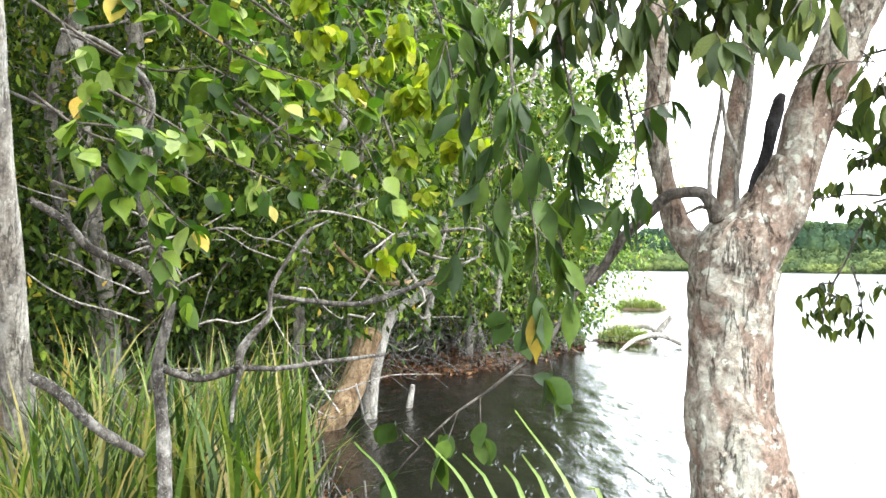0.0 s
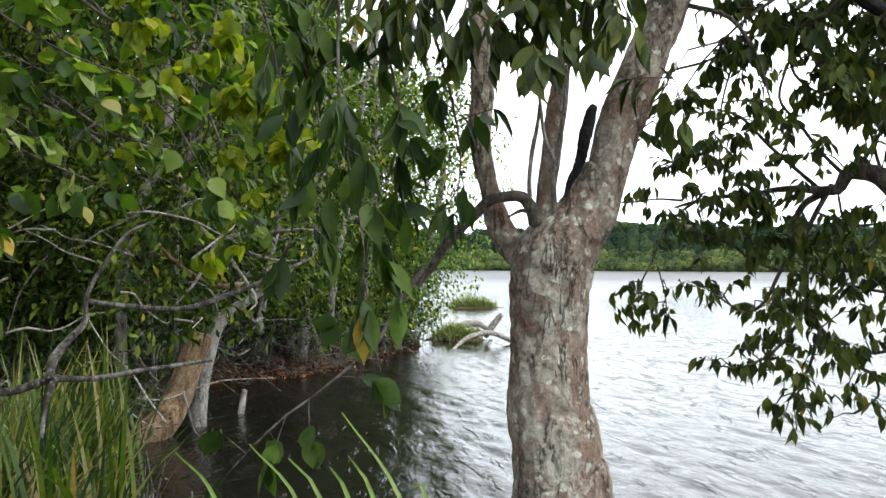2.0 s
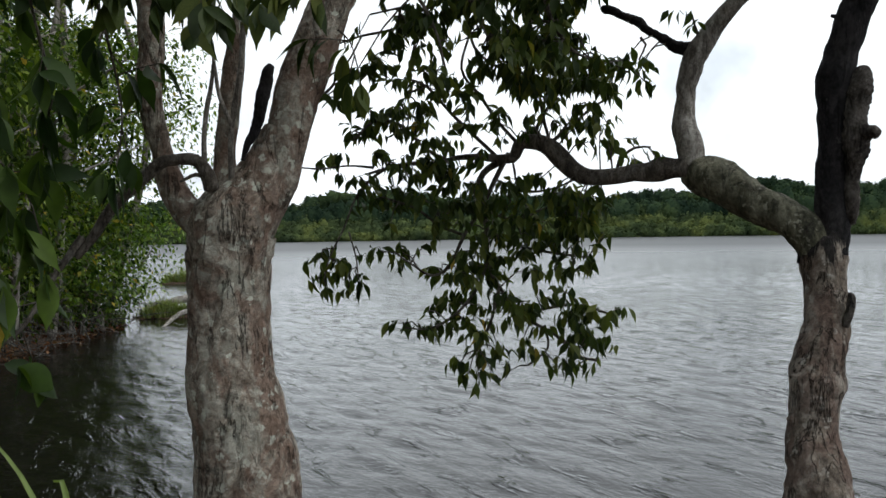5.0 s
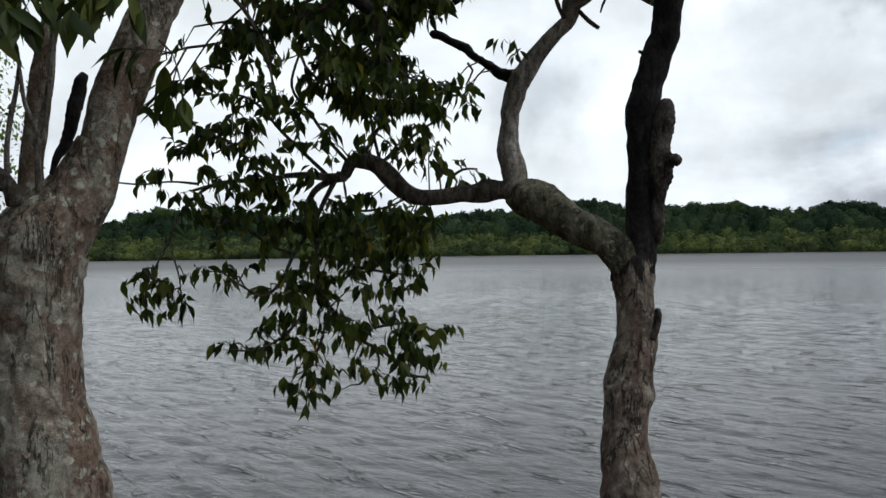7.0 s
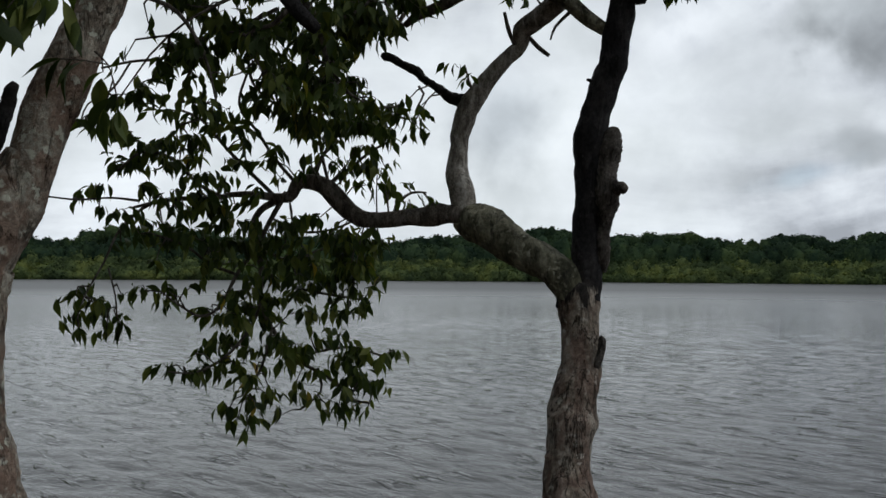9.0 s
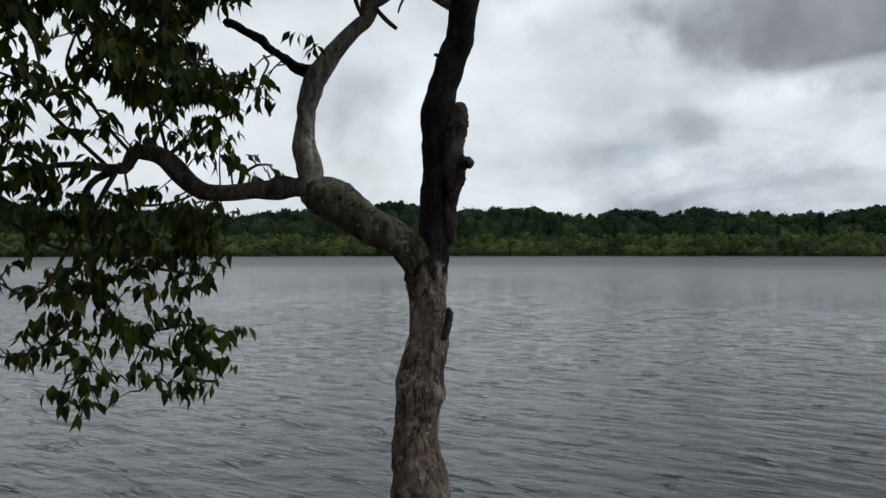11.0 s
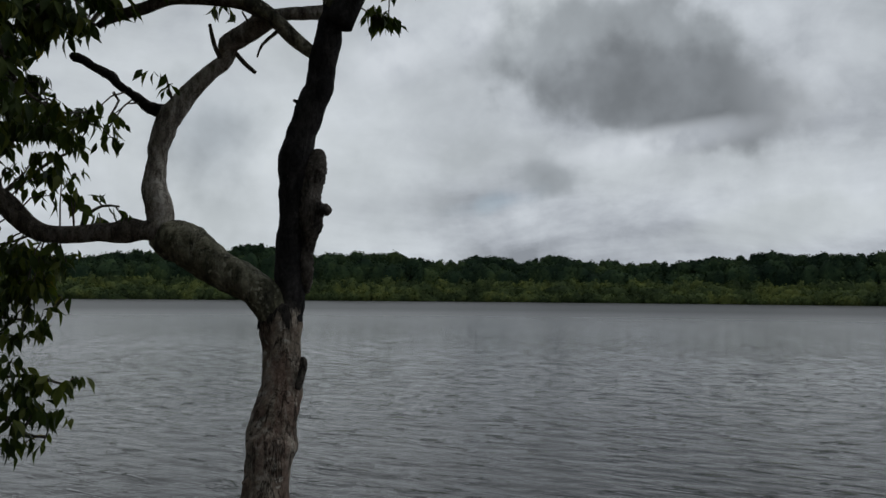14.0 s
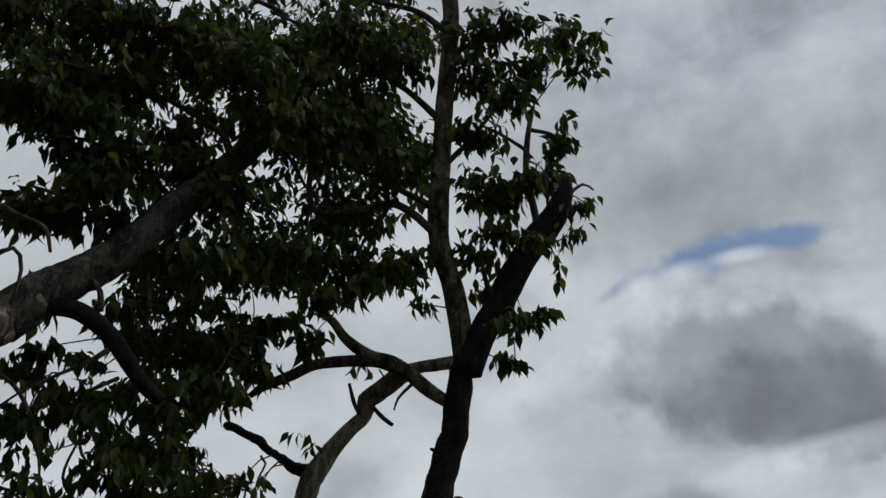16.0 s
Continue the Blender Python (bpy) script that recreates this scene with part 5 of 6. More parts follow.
tassels(spray, 2.95, 3.70, 0.22, [(22.9, 4.14, 0.206), (24.9, 3.90, 0.124), (25.8, 4.11, 0.231), (27.8, 4.27, 0.184), (28.5, 3.88, 0.148), (30.1, 4.07, 0.229), (31.9, 3.81, 0.122), (32.7, 3.48, 0.174), (32.9, 3.24, 0.135), (32.9, 4.36, 0.187), (34.4, 4.07, 0.204), (34.8, 3.09, 0.110), (35.9, 3.72, 0.145), (36.0, 3.28, 0.158), (36.7, 2.92, 0.130), (37.2, 3.52, 0.140), (37.2, 3.99, 0.151), (38.4, 3.02, 0.120), (38.7, 4.19, 0.156), (39.8, 4.45, 0.136), (39.9, 3.36, 0.171), (40.2, 3.81, 0.208), (41.1, 3.10, 0.155), (42.6, 3.63, 0.143)])
tassels(spray, 2.95, 3.70, 0.22, [(43.3, 4.35, 0.160), (44.1, 3.43, 0.196), (44.4, 3.15, 0.156), (45.0, 3.99, 0.214), (45.7, 4.50, 0.164), (46.6, 3.73, 0.169), (48.3, 4.31, 0.186), (48.5, 3.52, 0.210), (48.6, 3.23, 0.157), (50.3, 4.09, 0.154), (50.3, 3.85, 0.222), (50.8, 4.49, 0.164), (52.0, 3.18, 0.134), (53.0, 3.57, 0.141), (53.2, 4.16, 0.155), (54.3, 4.45, 0.136), (54.5, 3.85, 0.123)])
tassels(spray, 3.70, 1.00, 0.30, [(23.6, 4.81, 0.301), (25.6, 4.50, 0.180), (26.5, 4.78, 0.337), (28.6, 4.98, 0.269), (29.3, 4.48, 0.216), (30.9, 4.73, 0.334), (32.8, 4.40, 0.178), (33.5, 3.97, 0.253), (33.7, 3.66, 0.196), (33.8, 5.10, 0.273), (35.3, 4.73, 0.297), (35.6, 3.47, 0.160), (36.8, 3.72, 0.230), (36.8, 4.28, 0.210), (37.5, 3.26, 0.188), (38.0, 4.02, 0.204), (38.2, 4.62, 0.220), (39.3, 3.38, 0.174), (39.7, 4.87, 0.227), (40.8, 3.81, 0.249), (40.8, 5.21, 0.198), (41.1, 4.39, 0.302), (42.0, 3.48, 0.224), (43.6, 4.16, 0.207)])
tassels(spray, 3.70, 1.00, 0.30, [(44.4, 5.08, 0.234), (45.1, 3.90, 0.285), (45.3, 3.55, 0.226), (46.1, 4.61, 0.311), (46.8, 5.27, 0.240), (47.6, 4.29, 0.246), (49.4, 5.02, 0.271), (49.5, 4.01, 0.306), (49.5, 3.65, 0.228), (51.3, 4.44, 0.322), (51.4, 4.74, 0.224), (51.9, 5.24, 0.239), (53.0, 3.59, 0.194), (54.1, 4.08, 0.205), (54.4, 4.82, 0.226), (55.5, 5.20, 0.198), (55.6, 4.43, 0.179)])
tassels(spray, 2.85, 5.60, 0.20, [(24.9, 3.60, 0.138), (26.1, 3.22, 0.065), (26.2, 3.42, 0.112), (28.0, 3.57, 0.138), (28.1, 3.28, 0.110), (29.5, 3.46, 0.136), (30.7, 3.29, 0.110), (38.6, 2.68, 0.072), (39.1, 2.81, 0.093), (41.8, 2.81, 0.083), (43.7, 2.93, 0.084), (46.2, 2.83, 0.052), (47.0, 2.86, 0.025), (47.4, 3.00, 0.074), (50.3, 3.00, 0.064), (53.8, 3.14, 0.065), (54.6, 2.99, 0.038)])
tassels(spray, 2.98, 3.70, 0.15, [(59.1, 3.28, 0.091), (59.8, 3.13, 0.056), (59.8, 3.52, 0.118), (60.2, 3.82, 0.123), (60.4, 4.39, 0.135), (60.7, 2.84, 0.054), (60.9, 3.30, 0.091), (61.1, 4.16, 0.156), (61.2, 2.91, 0.065), (61.5, 2.84, 0.032), (61.7, 3.56, 0.107), (62.6, 3.87, 0.124), (62.6, 3.02, 0.066), (63.8, 2.97, 0.044), (63.9, 4.36, 0.108), (64.0, 3.55, 0.083), (64.2, 3.21, 0.068), (64.5, 4.16, 0.117), (64.8, 3.74, 0.110), (65.5, 3.17, 0.034), (66.2, 3.78, 0.086), (66.5, 4.40, 0.081), (67.0, 3.50, 0.052), (67.1, 3.34, 0.057)])
tassels(spray, 2.98, 3.70, 0.15, [(67.3, 3.85, 0.037), (67.8, 3.44, 0.042), (68.0, 4.19, 0.078), (69.4, 4.40, 0.108), (70.9, 4.19, 0.052)])
for az0, az1, z0, z1, count in ((36.5, 43.5, 2.62, 3.02, 18), (36, 40, 2.44, 2.70, 8), (24, 38, 2.72, 3.00, 14)):
    tassels(spray, 2.90, 2.8, 0.10, [(inner.uniform(az0, az1), inner.uniform(z0, z1), inner.uniform(0.04, 0.08)) for _ in range(count)])
for c in ((2.50, 2.22, 2.57), (2.46, 2.24, 2.60), (2.60, 2.09, 2.88), (2.63, 2.06, 2.86)):
    spray.tassel(np.array(c), 0.03, 0.060, 2.0)
spray.finish(crooked, LANCE, LEAF_DARK, "crown")

# ---- leaves that hang by the forked tree ----
spray = Spray(13)
twig(forked, [(0.46, 2.28, 2.77, 0.005), (0.40, 2.24, 2.61, 0.003), (0.34, 2.20, 2.50, 0.002)], spray, 0.022, 0.14, 0.11, 1.2)
twig(forked, [(0.62, 2.24, 2.77, 0.005), (0.58, 2.20, 2.56, 0.003), (0.55, 2.16, 2.44, 0.002)], spray, 0.022, 0.14, 0.11, 1.2)
twig(forked, [(0.71, 2.21, 2.73, 0.005), (0.68, 2.17, 2.54, 0.003), (0.64, 2.13, 2.40, 0.002)], spray, 0.022, 0.14, 0.11, 1.2)
twig(forked, [(0.83, 2.17, 2.72, 0.005), (0.82, 2.17, 2.61, 0.003), (0.80, 2.18, 2.53, 0.002)], spray, 0.022, 0.14, 0.11, 1.2)
twig(forked, [(0.91, 2.14, 2.72, 0.005), (0.88, 2.10, 2.59, 0.003), (0.84, 2.06, 2.48, 0.002)], spray, 0.022, 0.14, 0.11, 1.2)
twig(forked, [(0.34, 2.30, 2.77, 0.005), (0.30, 2.26, 2.62, 0.003), (0.26, 2.21, 2.53, 0.002)], spray, 0.022, 0.14, 0.11, 1.2)
twig(forked, [(0.52, 2.27, 2.75, 0.005), (0.49, 2.22, 2.58, 0.003), (0.46, 2.18, 2.47, 0.002)], spray, 0.022, 0.14, 0.11, 1.2)
twig(forked, [(0.74, 2.20, 2.75, 0.005), (0.73, 2.18, 2.58, 0.003), (0.71, 2.16, 2.46, 0.002)], spray, 0.022, 0.14, 0.11, 1.2)
twig(forked, [(1.02, 2.14, 2.36, 0.003), (1.05, 2.13, 2.33, 0.002), (1.06, 2.12, 2.29, 0.002)], spray, 0.022, 0.14, 0.11, 1.2)
spray.finish(forked, OVAL_FINE, LEAF_DARK, "crown", DARK_LEAVES, 160)
spray = Spray(16)
twig(forked, [(0.13, 2.11, 2.61, 0.004), (0.12, 2.09, 2.36, 0.004), (0.13, 2.07, 2.16, 0.003), (0.16, 2.05, 1.99, 0.003), (0.18, 2.02, 1.86, 0.002), (0.18, 2.00, 1.78, 0.001)], spray, 0.045, 0.12, 0.115, 1.3)
twig(forked, [(0.01, 2.31, 2.68, 0.005), (0.03, 2.28, 2.41, 0.004), (0.07, 2.25, 2.25, 0.003), (0.10, 2.21, 2.07, 0.002)], spray, 0.045, 0.12, 0.115, 1.3)
twig(forked, [(0.26, 2.30, 2.69, 0.005), (0.27, 2.26, 2.40, 0.004), (0.30, 2.22, 2.22, 0.003), (0.30, 2.19, 2.06, 0.002)], spray, 0.045, 0.12, 0.115, 1.3)
twig(forked, [(0.39, 2.38, 2.58, 0.005), (0.45, 2.33, 2.34, 0.004), (0.48, 2.29, 2.14, 0.003), (0.47, 2.26, 2.03, 0.002)], spray, 0.045, 0.12, 0.115, 1.3)
twig(forked, [(-0.12, 2.31, 2.63, 0.005), (-0.05, 2.26, 2.43, 0.003), (-0.02, 2.21, 2.25, 0.001)], spray, 0.045, 0.12, 0.115, 1.3)
twig(forked, [(0.15, 2.21, 2.18, 0.003), (0.07, 2.21, 2.01, 0.002), (0.01, 2.21, 1.88, 0.001)], spray, 0.045, 0.12, 0.115, 1.3)
twig(forked, [(0.18, 2.20, 2.00, 0.003), (0.25, 2.20, 1.91, 0.002), (0.28, 2.19, 1.80, 0.002)], spray, 0.045, 0.12, 0.115, 1.3)
spray.finish(forked, OVAL_FINE, LEAF_GREEN, "hanging_leaves")

# ---- broad-leaved tree over the bank ----
broad = thing("broadleaf_tree", (-2.35, 3.0, 0.25), "young broad-leaved tree with bright yellow-green leaves over the bank", "tree")
part("trunk", *tube([(-2.35, 3.0, 0.15, 0.05), (-2.4, 3.05, 1.2, 0.04), (-2.3, 3.1, 2.4, 0.035), (-2.1, 3.2, 3.6, 0.025)], 12, 0.05, 0.1), BARK_WOOD, broad)
spray = Spray(14)
twig(broad, [(-1.29, 2.96, 2.90, 0.007), (-1.01, 2.99, 2.69, 0.005), (-0.75, 2.99, 2.53, 0.004), (-0.50, 2.98, 2.44, 0.003)], spray, 0.12, 0.15, 0.092, 0.5, 0.4, 0.36)
twig(broad, [(-1.12, 3.55, 3.10, 0.008), (-0.79, 3.70, 2.88, 0.007), (-0.47, 3.82, 2.70, 0.006), (-0.17, 3.91, 2.50, 0.004)], spray, 0.12, 0.15, 0.092, 0.5, 0.4, 0.36)
twig(broad, [(-1.21, 2.88, 2.39, 0.006), (-1.02, 2.92, 2.29, 0.005), (-0.83, 2.94, 2.17, 0.004), (-0.63, 2.95, 2.08, 0.003)], spray, 0.12, 0.15, 0.092, 0.5, 0.4, 0.36)
twig(broad, [(-0.78, 4.15, 3.07, 0.010), (-0.45, 4.14, 2.70, 0.008), (-0.31, 4.10, 2.42, 0.007), (-0.25, 4.06, 2.14, 0.005), (-0.27, 4.01, 1.97, 0.004)], spray, 0.12, 0.15, 0.092, 0.5, 0.4, 0.36)
twig(broad, [(-0.30, 4.21, 3.06, 0.010), (-0.10, 4.21, 2.73, 0.007), (0.02, 4.21, 2.44, 0.004)], spray, 0.12, 0.15, 0.092, 0.5, 0.4, 0.36)
twig(broad, [(-1.19, 2.67, 2.12, 0.006), (-1.02, 2.64, 2.06, 0.004), (-0.87, 2.58, 1.94, 0.002)], spray, 0.12, 0.15, 0.092, 0.5, 0.4, 0.36)
twig(broad, [(-0.92, 3.50, 2.49, 0.008), (-0.70, 3.50, 2.34, 0.006), (-0.54, 3.48, 2.29, 0.003)], spray, 0.12, 0.15, 0.092, 0.5, 0.4, 0.36)
twig(broad, [(-1.34, 3.58, 2.77, 0.008), (-1.10, 3.66, 2.92, 0.007), (-0.82, 3.73, 3.01, 0.005), (-0.47, 3.79, 2.97, 0.004)], spray, 0.12, 0.15, 0.092, 0.5, 0.4, 0.36)
twig(broad, [(-0.46, 4.19, 3.38, 0.010), (-0.24, 4.21, 3.12, 0.007), (-0.18, 4.21, 2.86, 0.004)], spray, 0.12, 0.15, 0.092, 0.5, 0.4, 0.36)
twig(broad, [(-1.48, 2.89, 2.38, 0.007), (-1.30, 2.90, 2.25, 0.005), (-1.12, 2.91, 2.19, 0.004), (-0.92, 2.90, 2.08, 0.003)], spray, 0.12, 0.15, 0.092, 0.5, 0.4, 0.36)
twig(broad, [(-1.30, 3.41, 3.11, 0.008), (-1.09, 3.45, 2.90, 0.007), (-0.91, 3.48, 2.75, 0.006), (-0.74, 3.49, 2.49, 0.005), (-0.69, 3.48, 2.28, 0.004)], spray, 0.12, 0.15, 0.092, 0.5, 0.4, 0.36)
twig(broad, [(-1.09, 3.90, 2.59, 0.009), (-0.89, 3.95, 2.42, 0.007), (-0.68, 3.99, 2.35, 0.004)], spray, 0.12, 0.15, 0.092, 0.5, 0.4, 0.36)
twig(broad, [(-1.58, 3.06, 2.76, 0.007), (-1.36, 3.11, 2.61, 0.005), (-1.13, 3.15, 2.50, 0.003)], spray, 0.12, 0.15, 0.092, 0.5, 0.4, 0.36)
spray.finish(broad, BROAD, LEAF_BRIGHT, "crown", BRIGHT_LEAVES, 280)


spray = Spray(17)
for *c, r in [(-0.23, 3.72, 2.57, 0.104), (-0.06, 3.73, 2.68, 0.091), (-0.32, 3.71, 2.67, 0.091), (-0.16, 3.72, 2.45, 0.103), (-0.01, 3.73, 2.51, 0.103), (0.03, 3.73, 2.38, 0.077), (-0.09, 3.73, 2.33, 0.090), (-0.23, 3.72, 2.23, 0.064), (0.01, 3.73, 2.26, 0.077), (-0.16, 3.72, 2.06, 0.064), (-0.24, 3.72, 1.97, 0.051), (-0.26, 3.72, 1.84, 0.051), (-0.14, 3.72, 1.92, 0.038), (-0.63, 3.67, 2.44, 0.064), (-0.60, 3.68, 2.60, 0.078), (-0.50, 3.69, 2.59, 0.065), (-0.61, 3.68, 2.39, 0.051), (-0.67, 3.67, 2.81, 0.079), (-0.51, 3.69, 2.89, 0.079), (-0.36, 3.71, 2.79, 0.079), (-0.29, 3.72, 2.89, 0.066)]:
    spray.tassel(np.array(c) + spray.rng.normal(0, 0.06, 3), r, 0.078, 1.7)
spray.finish(broad, BROAD, LEAF_YELLOW, "young_leaves")

spray = Spray(15)
part("branch", *tube([(0.39, 2.38, 1.80, 0.011), (0.31, 2.34, 1.69, 0.007), (0.24, 2.30, 1.58, 0.005), (0.16, 2.28, 1.52, 0.004), (0.08, 2.26, 1.46, 0.004), (-0.00, 2.23, 1.41, 0.003), (-0.06, 2.21, 1.36, 0.003), (-0.10, 2.21, 1.32, 0.002)], 8, 0.03, 0.06), BARK_TWIG, forked)
spray.grow([(0.39, 2.38, 1.80, 0.011), (0.31, 2.34, 1.69, 0.007), (0.24, 2.30, 1.58, 0.005), (0.16, 2.28, 1.52, 0.004), (0.08, 2.26, 1.46, 0.004), (-0.00, 2.23, 1.41, 0.003), (-0.06, 2.21, 1.36, 0.003), (-0.10, 2.21, 1.32, 0.002)], 0.06, 0.11, 0.085, 1.2, 0.25, 0.04)
spray.finish(forked, BROAD, LEAF_GREEN, "hanging_leaves")

# ---- dead bush and sedge ----
bush = thing("bare_bush", (-1.05, 3.19, 0.2), "bare grey branching bush among the sedge", "bush")
part("branch", *tube([(-1.10, 3.27, 0.05, 0.036), (-1.11, 3.26, 0.68, 0.032), (-1.12, 3.26, 1.00, 0.028), (-1.13, 3.26, 1.17, 0.025), (-1.15, 3.25, 1.37, 0.024), (-1.14, 3.25, 1.45, 0.022), (-1.11, 3.26, 1.60, 0.022), (-1.11, 3.26, 1.71, 0.019), (-1.14, 3.25, 1.82, 0.015), (-1.19, 3.23, 1.90, 0.012), (-1.23, 3.22, 2.12, 0.010), (-1.19, 3.24, 2.40, 0.009), (-1.28, 3.20, 2.56, 0.007), (-1.48, 3.11, 2.66, 0.006)], 12, 0.025, 0.16), BARK_BUSH, bush)
part("branch", *tube([(-1.10, 3.27, 1.67, 0.017), (-1.15, 3.25, 1.66, 0.019), (-1.18, 3.24, 1.71, 0.018), (-1.22, 3.23, 1.76, 0.019), (-1.32, 3.19, 1.81, 0.018), (-1.39, 3.16, 1.85, 0.017), (-1.47, 3.12, 1.95, 0.015), (-1.57, 3.07, 2.02, 0.014)], 12, 0.025, 0.16), BARK_BUSH, bush)
part("branch", *tube([(-1.15, 3.25, 1.39, 0.019), (-1.10, 3.33, 1.35, 0.017), (-1.02, 3.41, 1.32, 0.017), (-0.89, 3.51, 1.35, 0.016), (-0.75, 3.60, 1.34, 0.013), (-0.57, 3.68, 1.36, 0.011), (-0.43, 3.76, 1.37, 0.010), (-0.31, 3.83, 1.38, 0.008)], 12, 0.025, 0.16), BARK_BUSH, bush)
part("branch", *tube([(-0.88, 3.43, 1.36, 0.017), (-0.88, 3.48, 1.43, 0.019), (-0.83, 3.53, 1.51, 0.015), (-0.79, 3.59, 1.57, 0.012), (-0.79, 3.63, 1.68, 0.010), (-0.74, 3.69, 1.80, 0.009), (-0.66, 3.74, 1.93, 0.008), (-0.57, 3.80, 1.99, 0.005)], 12, 0.025, 0.16), BARK_BUSH, bush)
part("branch", *tube([(-0.87, 3.44, 1.36, 0.011), (-0.88, 3.38, 1.27, 0.010), (-0.88, 3.33, 1.16, 0.008)], 12, 0.025, 0.16), BARK_BUSH, bush)
part("branch", *tube([(-0.83, 3.75, 1.65, 0.011), (-0.68, 3.88, 1.62, 0.012), (-0.46, 4.02, 1.60, 0.012), (-0.28, 4.13, 1.65, 0.013), (-0.15, 4.24, 1.70, 0.011), (-0.02, 4.34, 1.76, 0.009), (0.15, 4.44, 1.84, 0.006)], 12, 0.025, 0.16), BARK_BUSH, bush)
part("branch", *tube([(-1.51, 2.99, 1.38, 0.020), (-1.42, 3.03, 1.31, 0.020), (-1.33, 3.07, 1.20, 0.020), (-1.25, 3.11, 1.13, 0.019), (-1.16, 3.14, 1.07, 0.015)], 12, 0.025, 0.16), BARK_BUSH, bush)
part("branch", *tube([(-1.57, 3.29, 2.71, 0.010), (-1.44, 3.33, 2.68, 0.010), (-1.30, 3.37, 2.58, 0.010), (-1.23, 3.37, 2.47, 0.009), (-1.23, 3.35, 2.29, 0.009), (-1.21, 3.33, 2.08, 0.008)], 12, 0.025, 0.16), BARK_BUSH, bush)
part("branch", *tube([(-1.41, 3.26, 1.82, 0.011), (-1.44, 3.24, 1.92, 0.009), (-1.39, 3.26, 2.03, 0.008), (-1.45, 3.24, 2.18, 0.005)], 12, 0.025, 0.16), BARK_BUSH, bush)
part("branch", *tube([(-1.15, 3.56, 2.11, 0.007), (-1.15, 3.57, 2.27, 0.007), (-1.18, 3.56, 2.39, 0.006)], 12, 0.025, 0.16), BARK_BUSH, bush)

log = thing("leaning_log", (-1.4, 8.8, 0), "peeled yellow-brown log leaning out of the dark water", "log")
part("trunk", *tube([(-1.55, 8.81, -0.22, 0.195), (-1.35, 8.94, -0.01, 0.180), (-1.17, 9.07, 0.17, 0.165), (-1.04, 9.18, 0.40, 0.149), (-0.96, 9.24, 0.67, 0.137), (-0.89, 9.30, 0.88, 0.138), (-0.83, 9.30, 1.02, 0.132)], 20, 0.05, 0.06), BARK_LOG, log)
snag = thing("dead_snag", (-0.83, 9.5, 0), "grey bent dead trunk standing in the water", "dead tree")
limbs(snag, [("trunk", [(-0.88, 9.60, -0.21, 0.091), (-0.87, 9.60, 0.11, 0.087), (-0.85, 9.60, 0.43, 0.088), (-0.79, 9.61, 0.75, 0.091), (-0.73, 9.61, 1.01, 0.088), (-0.61, 9.62, 1.21, 0.072), (-0.39, 9.63, 1.37, 0.056), (-0.14, 9.64, 1.54, 0.049), (0.06, 9.64, 1.66, 0.030)], BARK_SNAG, 16, 0.05, 0.08), ("branch", [(-0.10, 9.54, 1.57, 0.045), (-0.42, 9.43, 1.57, 0.038), (-0.67, 9.32, 1.57, 0.028), (-0.91, 9.20, 1.69, 0.025), (-1.11, 9.07, 1.85, 0.025), (-1.25, 8.96, 2.03, 0.015)], BARK_LOG, 10, 0.05, 0.08)])
stake = part("stump", *tube([(-0.46, 10.29, -0.22, 0.042), (-0.44, 10.29, 0.02, 0.042), (-0.40, 10.29, 0.28, 0.035)], 12, 0.03, 0.15), BARK_SNAG, None)
tagged(stake, "small bleached stump poking out of the water", "stump")
for pts in ([(5.25, 18.29, 0.07, 0.057), (4.80, 18.41, 0.24, 0.064), (4.28, 18.13, 0.20, 0.056), (3.95, 17.80, 0.08, 0.043), (3.63, 17.25, -0.04, 0.030)], [(4.73, 18.64, 0.13, 0.064), (4.91, 18.59, 0.42, 0.077), (5.09, 18.54, 0.66, 0.058)], [(3.99, 20.07, 0.21, 0.074), (4.42, 19.99, 0.30, 0.088), (4.90, 20.09, 0.33, 0.089), (5.31, 20.20, 0.11, 0.045)]):
    tagged(part("driftwood", *tube(pts, 10, 0.05, 0.15), BARK_DEAD, None), "weathered driftwood branch lying in the shallow water", "driftwood", "driftwood in the shallows")


def blades(rng, n, cx, cy, spread, tall, width, lean=0.35, z=None):
    """Grass blades from the ground, each bending over."""
    vs, qs, k = [], [], 6
    for i in range(n):
        bx, by = cx + rng.normal(0, spread), cy + rng.normal(0, spread)
        bz = float(height(bx, by)) - 0.03 if z is None else z
        h = tall * rng.uniform(0.55, 1.1)
        a = rng.uniform(0, 2 * np.pi)
        out, side = np.array((math.cos(a), math.sin(a), 0)), np.array((-math.sin(a), math.cos(a), 0))
        l, w = lean * rng.uniform(0.3, 1.6), width * rng.uniform(0.6, 1.3)
        t = np.linspace(0, 1, k)
        c = np.array((bx, by, bz)) + out * (h * l * t ** 2.2)[:, None] + np.array((0, 0, 1)) * (h * (t - 0.35 * l * t ** 3))[:, None]
        ww = w * (1 - t ** 2.5) + 0.0006
        v = np.stack([c - side * ww[:, None] / 2, c + side * ww[:, None] / 2], 1).reshape(-1, 3)
        j = np.arange(k - 1) * 2
        vs.append(v), qs.append(np.stack([j, j + 1, j + 3, j + 2], 1))
    return join(list(zip(vs, qs)))


